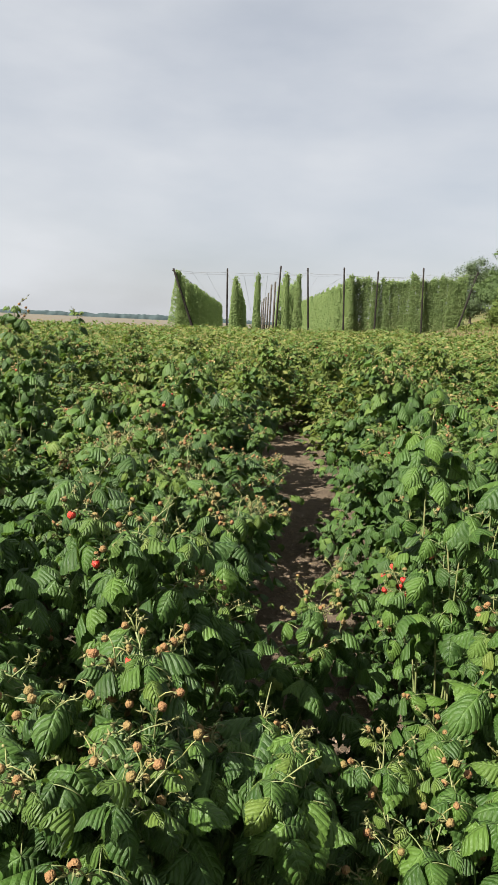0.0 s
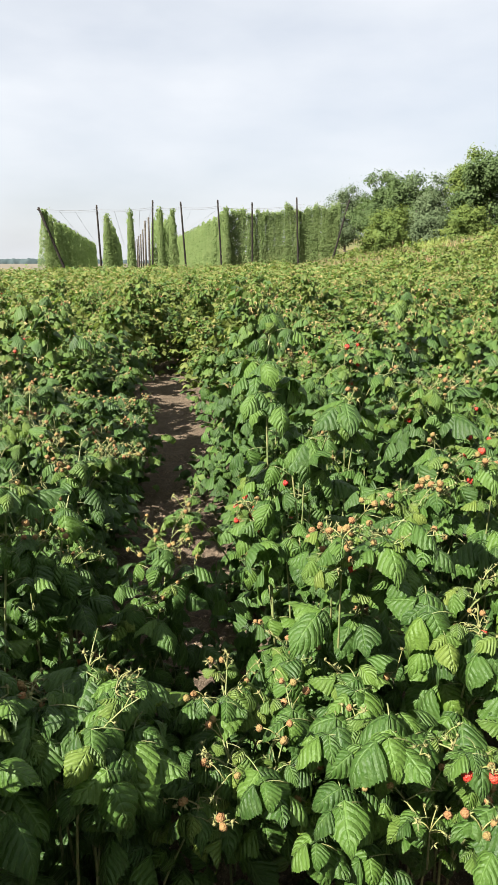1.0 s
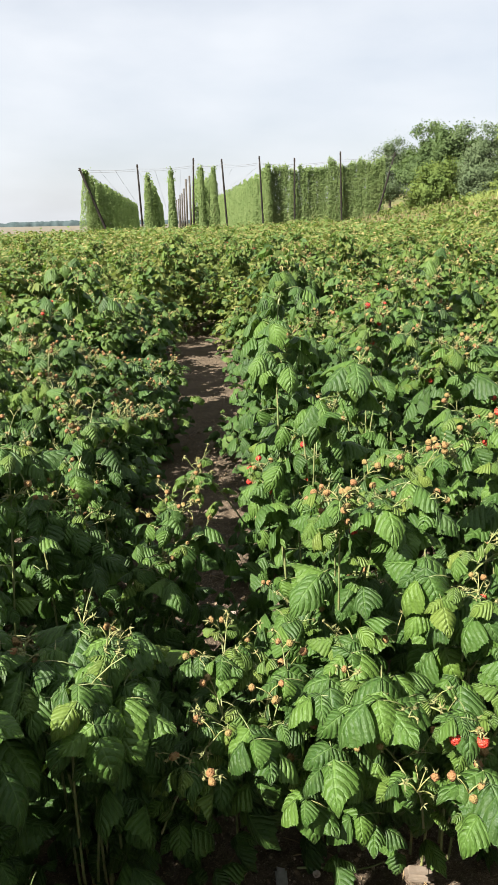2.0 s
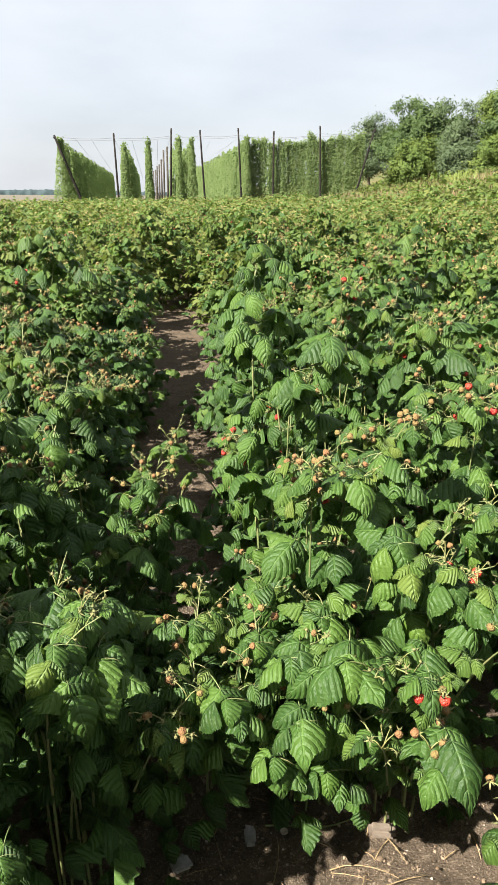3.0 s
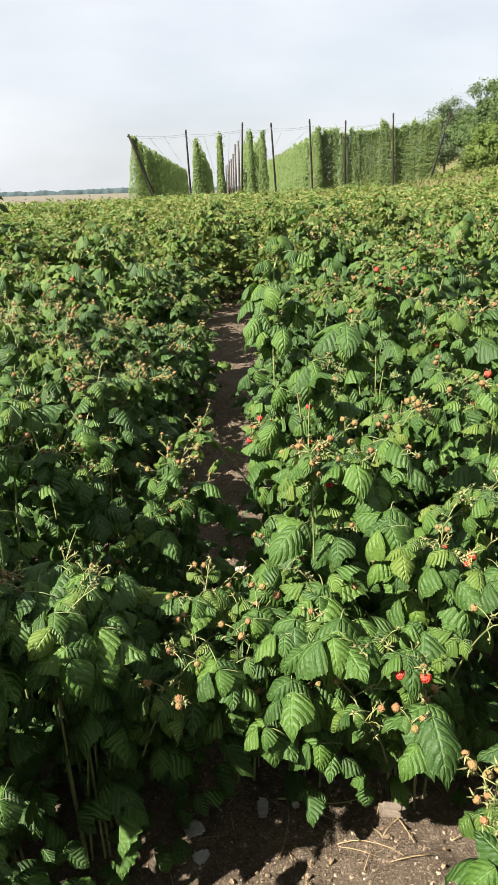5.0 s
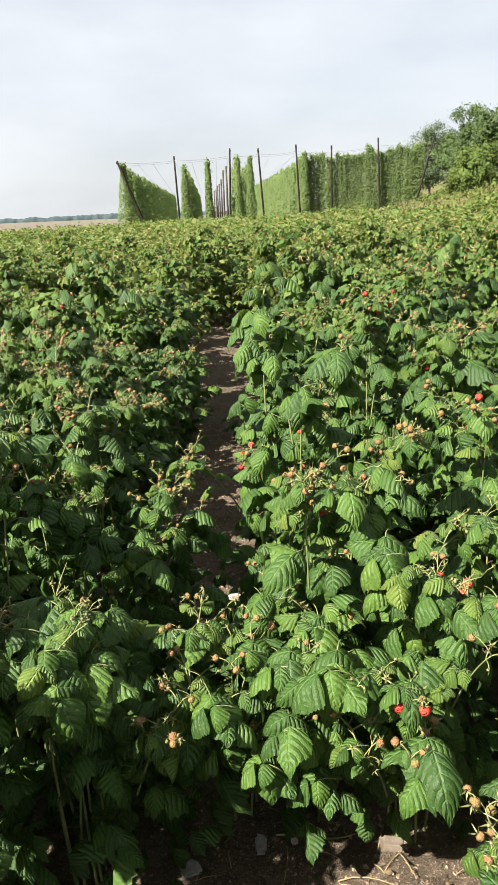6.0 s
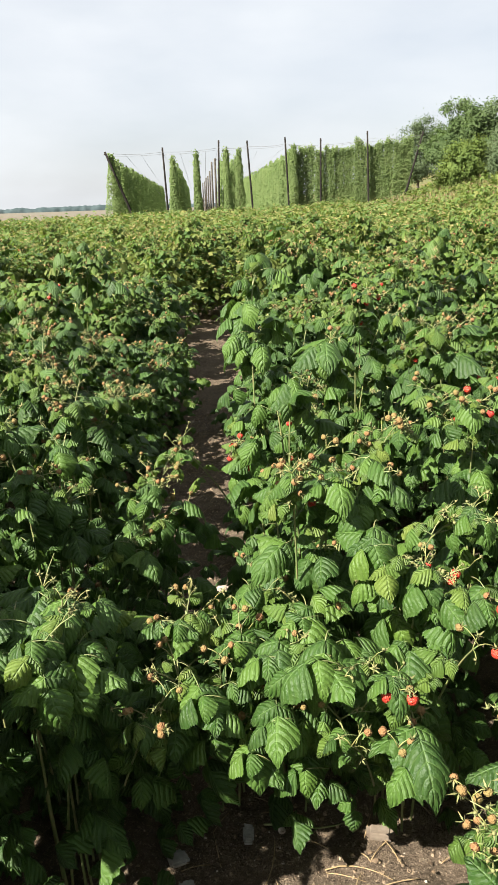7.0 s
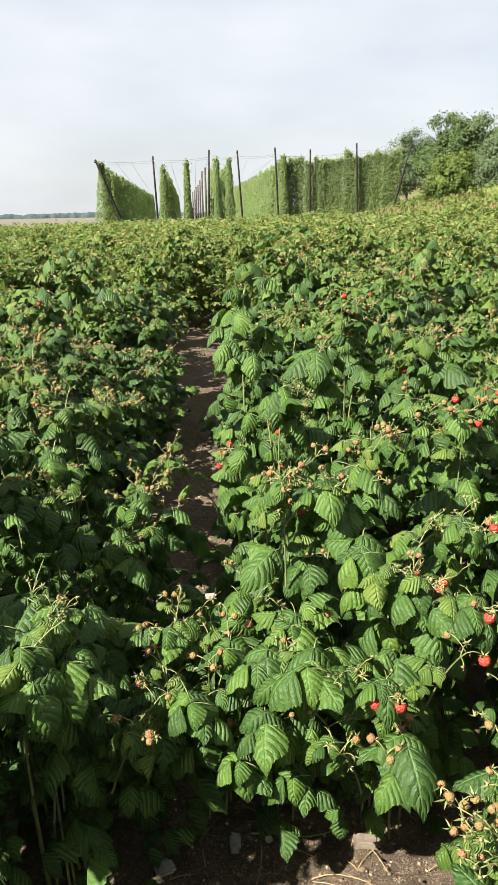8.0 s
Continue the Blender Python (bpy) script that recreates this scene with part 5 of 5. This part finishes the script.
# ---- far woods on the horizon ----
def far_woods():
    """A long hazy belt of woods: overlapping rounded crowns in one lumpy ridge."""
    r = np.random.default_rng(71)
    x = np.linspace(-1150, 520, 1500)
    top = 6.2 + 2.2 * wave2(x, x * 0, 0.012, 5) + 0.9 * wave2(x, x * 0, 0.16, 6) + 0.5 * wave2(x, x * 0, 0.5, 7)
    top = np.clip(top, 2.0, None)
    rise = np.array([-0.05, 0.45, 0.78, 0.95, 1.0, 0.7, -0.05])
    back = np.array([0.0, 1.5, 4.0, 7.0, 11.0, 20.0, 26.0])
    z = top[:, None] * rise[None] + r.normal(0, 0.18, (len(x), 7)) * (rise > 0)
    y = 1350 + 0.05 * x[:, None] + back[None] + 1.5 * wave2(x[:, None], back[None], 0.3, 8)
    v = np.stack([np.repeat(x[:, None], 7, 1), y, z], -1).reshape(-1, 3)
    i, j = np.meshgrid(np.arange(len(x) - 1), np.arange(6), indexing="ij")
    a = (i * 7 + j).ravel()
    q = np.stack([a, a + 7, a + 8, a + 1], -1)
    tagged(new("far_woods", quad_mesh("far_woods", v, q, None, [M_FAR_WOOD])), "hazy blue-green line of woods on the horizon", "woods", kind="stuff")


far_woods()


# ---- small things on the soil ----
def stone(name, x, y, sx, sy, sz, rz, mat, seed, label, category="stone"):
    bm = bmesh.new()
    bmesh.ops.create_cube(bm, size=1.0)
    bmesh.ops.bevel(bm, geom=bm.edges[:], offset=0.16, segments=2, affect="EDGES")
    rr = random.Random(seed)
    for v in bm.verts:
        v.co += Vector((rr.uniform(-1, 1), rr.uniform(-1, 1), rr.uniform(-1, 1))) * 0.045
        v.co.x *= sx
        v.co.y *= sy
        v.co.z *= sz
    me = bpy.data.meshes.new(name)
    bm.to_mesh(me)
    bm.free()
    me.materials.append(mat)
    ob = new(name, me)
    ob.matrix_basis = pose(x, y, float(ground_z(x, y)) + sz * 0.36, rr.uniform(-5, 5), rr.uniform(-5, 5), rz)
    return tagged(ob, label, category, "stones on the soil")


stone("stone", 0.272, 1.375, 0.030, 0.055, 0.014, -4, M_STONE, 1, "small flat grey rectangular stone lying on soil")
stone("stone", 0.085, 1.300, 0.050, 0.045, 0.012, 20, M_STONE, 2, "flat grey stone lying on soil")
stone("stone", 0.105, 1.240, 0.040, 0.035, 0.012, 60, M_STONE, 3, "flat grey stone lying on soil")
stone("stone", 0.625, 1.350, 0.075, 0.040, 0.018, -14, M_STONE_BROWN, 4, "flat brown stone lying under the raspberries")
stone("stone", 0.362, 1.370, 0.018, 0.016, 0.012, 30, M_PEBBLE, 5, "small pale pebble on the soil")
stone("stone", 0.245, 2.690, 0.050, 0.032, 0.020, 10, M_PEBBLE, 6, "pale stone on the sunlit path")
stone("stone", 0.16, 2.40, 0.055, 0.040, 0.016, 40, M_STONE, 7, "flat grey stone lying on soil")


def fallen_stalk(points, radius, mat, label):
    s = Soup()
    points = np.array(points)
    if points[:, 2].max() < 0.1:
        points[:, 2] = ground_z(points[:, 0], points[:, 1]) + radius + 0.006
    s.add(*tube(points, np.linspace(radius, radius * 0.5, len(points)), 5))
    tagged(new("fallen_stalk", s.mesh("fallen_stalk", [mat])), label, "stalk", "stalks on the soil")


fallen_stalk(arc((0.315, 1.392, 0.016), (0.585, 1.405, 0.018), (0, -0.03, 0.012), 8), 0.0035, M_STEM, "pale green stalk lying flat on soil")
fallen_stalk(arc((0.46, 1.26, 0.016), (0.62, 1.20, 0.016), (0.02, 0.05, 0.01), 6), 0.002, M_STRAW, "thin dry stalk lying on the soil")
fallen_stalk(arc((0.30, 1.22, 0.016), (0.34, 1.35, 0.016), (0.02, 0.0, 0.01), 6), 0.0018, M_STRAW, "thin dry stalk lying on the soil")
fallen_stalk(arc((-0.62, 2.02, 0.20), (-0.22, 1.88, 0.46), (0, 0, 0.06), 8), 0.006, M_STRAW, "bare pruned cane leaning out of the bush")


def pebbles():
    r = np.random.default_rng(81)
    v, q = berry_shape(0.5, 0.8, 2, 5, 0.12)
    for n, small, big, mat, label in ((3600, 0.003, 0.020, M_CLOD, "small earthy clods on the path"), (900, 0.002, 0.009, M_PEBBLE, "small pale pebbles and crumbs on the soil")):
        y = 1.05 + 5 * r.random(n) ** 1.9
        x = path_x(y) + r.normal(0, 0.15, n) + np.where(y < 1.75, r.uniform(-0.25, 0.65, n), 0)
        s = Soup()
        s.add(*scatter((v, q, np.zeros((len(v), 2))), np.stack([x, y, ground_z(x, y) + 0.002], -1), turn_z(r.uniform(0, 6.28, n)) @ turn_x(r.normal(0, 0.6, n)), small + (big - small) * r.random(n) ** 2.5))
        tagged(new("pebbles", s.mesh("pebbles", [mat], False)), label, "pebbles", kind="stuff")
    n = 160
    y = 1.0 + 4 * r.random(n) ** 1.4
    x = path_x(y) + r.normal(0, 0.2, n) + np.where(y < 1.6, r.uniform(-0.2, 0.5, n), 0)
    s = Soup()
    for a, b in zip(x, y):
        t, l = r.uniform(0, 6.28), r.uniform(0.03, 0.11)
        e, f = a + l * math.cos(t), b + l * math.sin(t)
        s.add(*tube(arc((a, b, float(ground_z(a, b)) + 0.004), (e, f, float(ground_z(e, f)) + 0.004), (0, 0, 0.012), 4), [0.0013] * 4, 4))
    tagged(new("straw_litter", s.mesh("straw_litter", [M_STRAW])), "dry straw and stalk bits lying on the soil", "straw", kind="stuff")



def leaf_litter():
    r = np.random.default_rng(83)
    n = 170
    y = 1.1 + 4.5 * r.random(n) ** 1.7
    x = path_x(y) + r.normal(0, 0.17, n) + np.where(y < 1.75, r.uniform(-0.35, 0.55, n), 0)
    turns = turn_z(r.uniform(0, 6.28, n)) @ turn_x(r.normal(0, 0.35, n)) @ turn_y(r.normal(0, 0.3, n))
    s = Soup()
    s.add(*scatter(leaflet(0.035, 0.011, 4, 2, 0.3, 0.4, 5, 0.0), np.stack([x, y, ground_z(x, y) + 0.007], -1), turns, r.uniform(0.3, 0.8, n)))
    tagged(new("leaf_litter", s.mesh("leaf_litter", [M_DEAD])), "curled brown dead leaf bits on the soil", "leaf litter", kind="stuff")


pebbles()
leaf_litter()
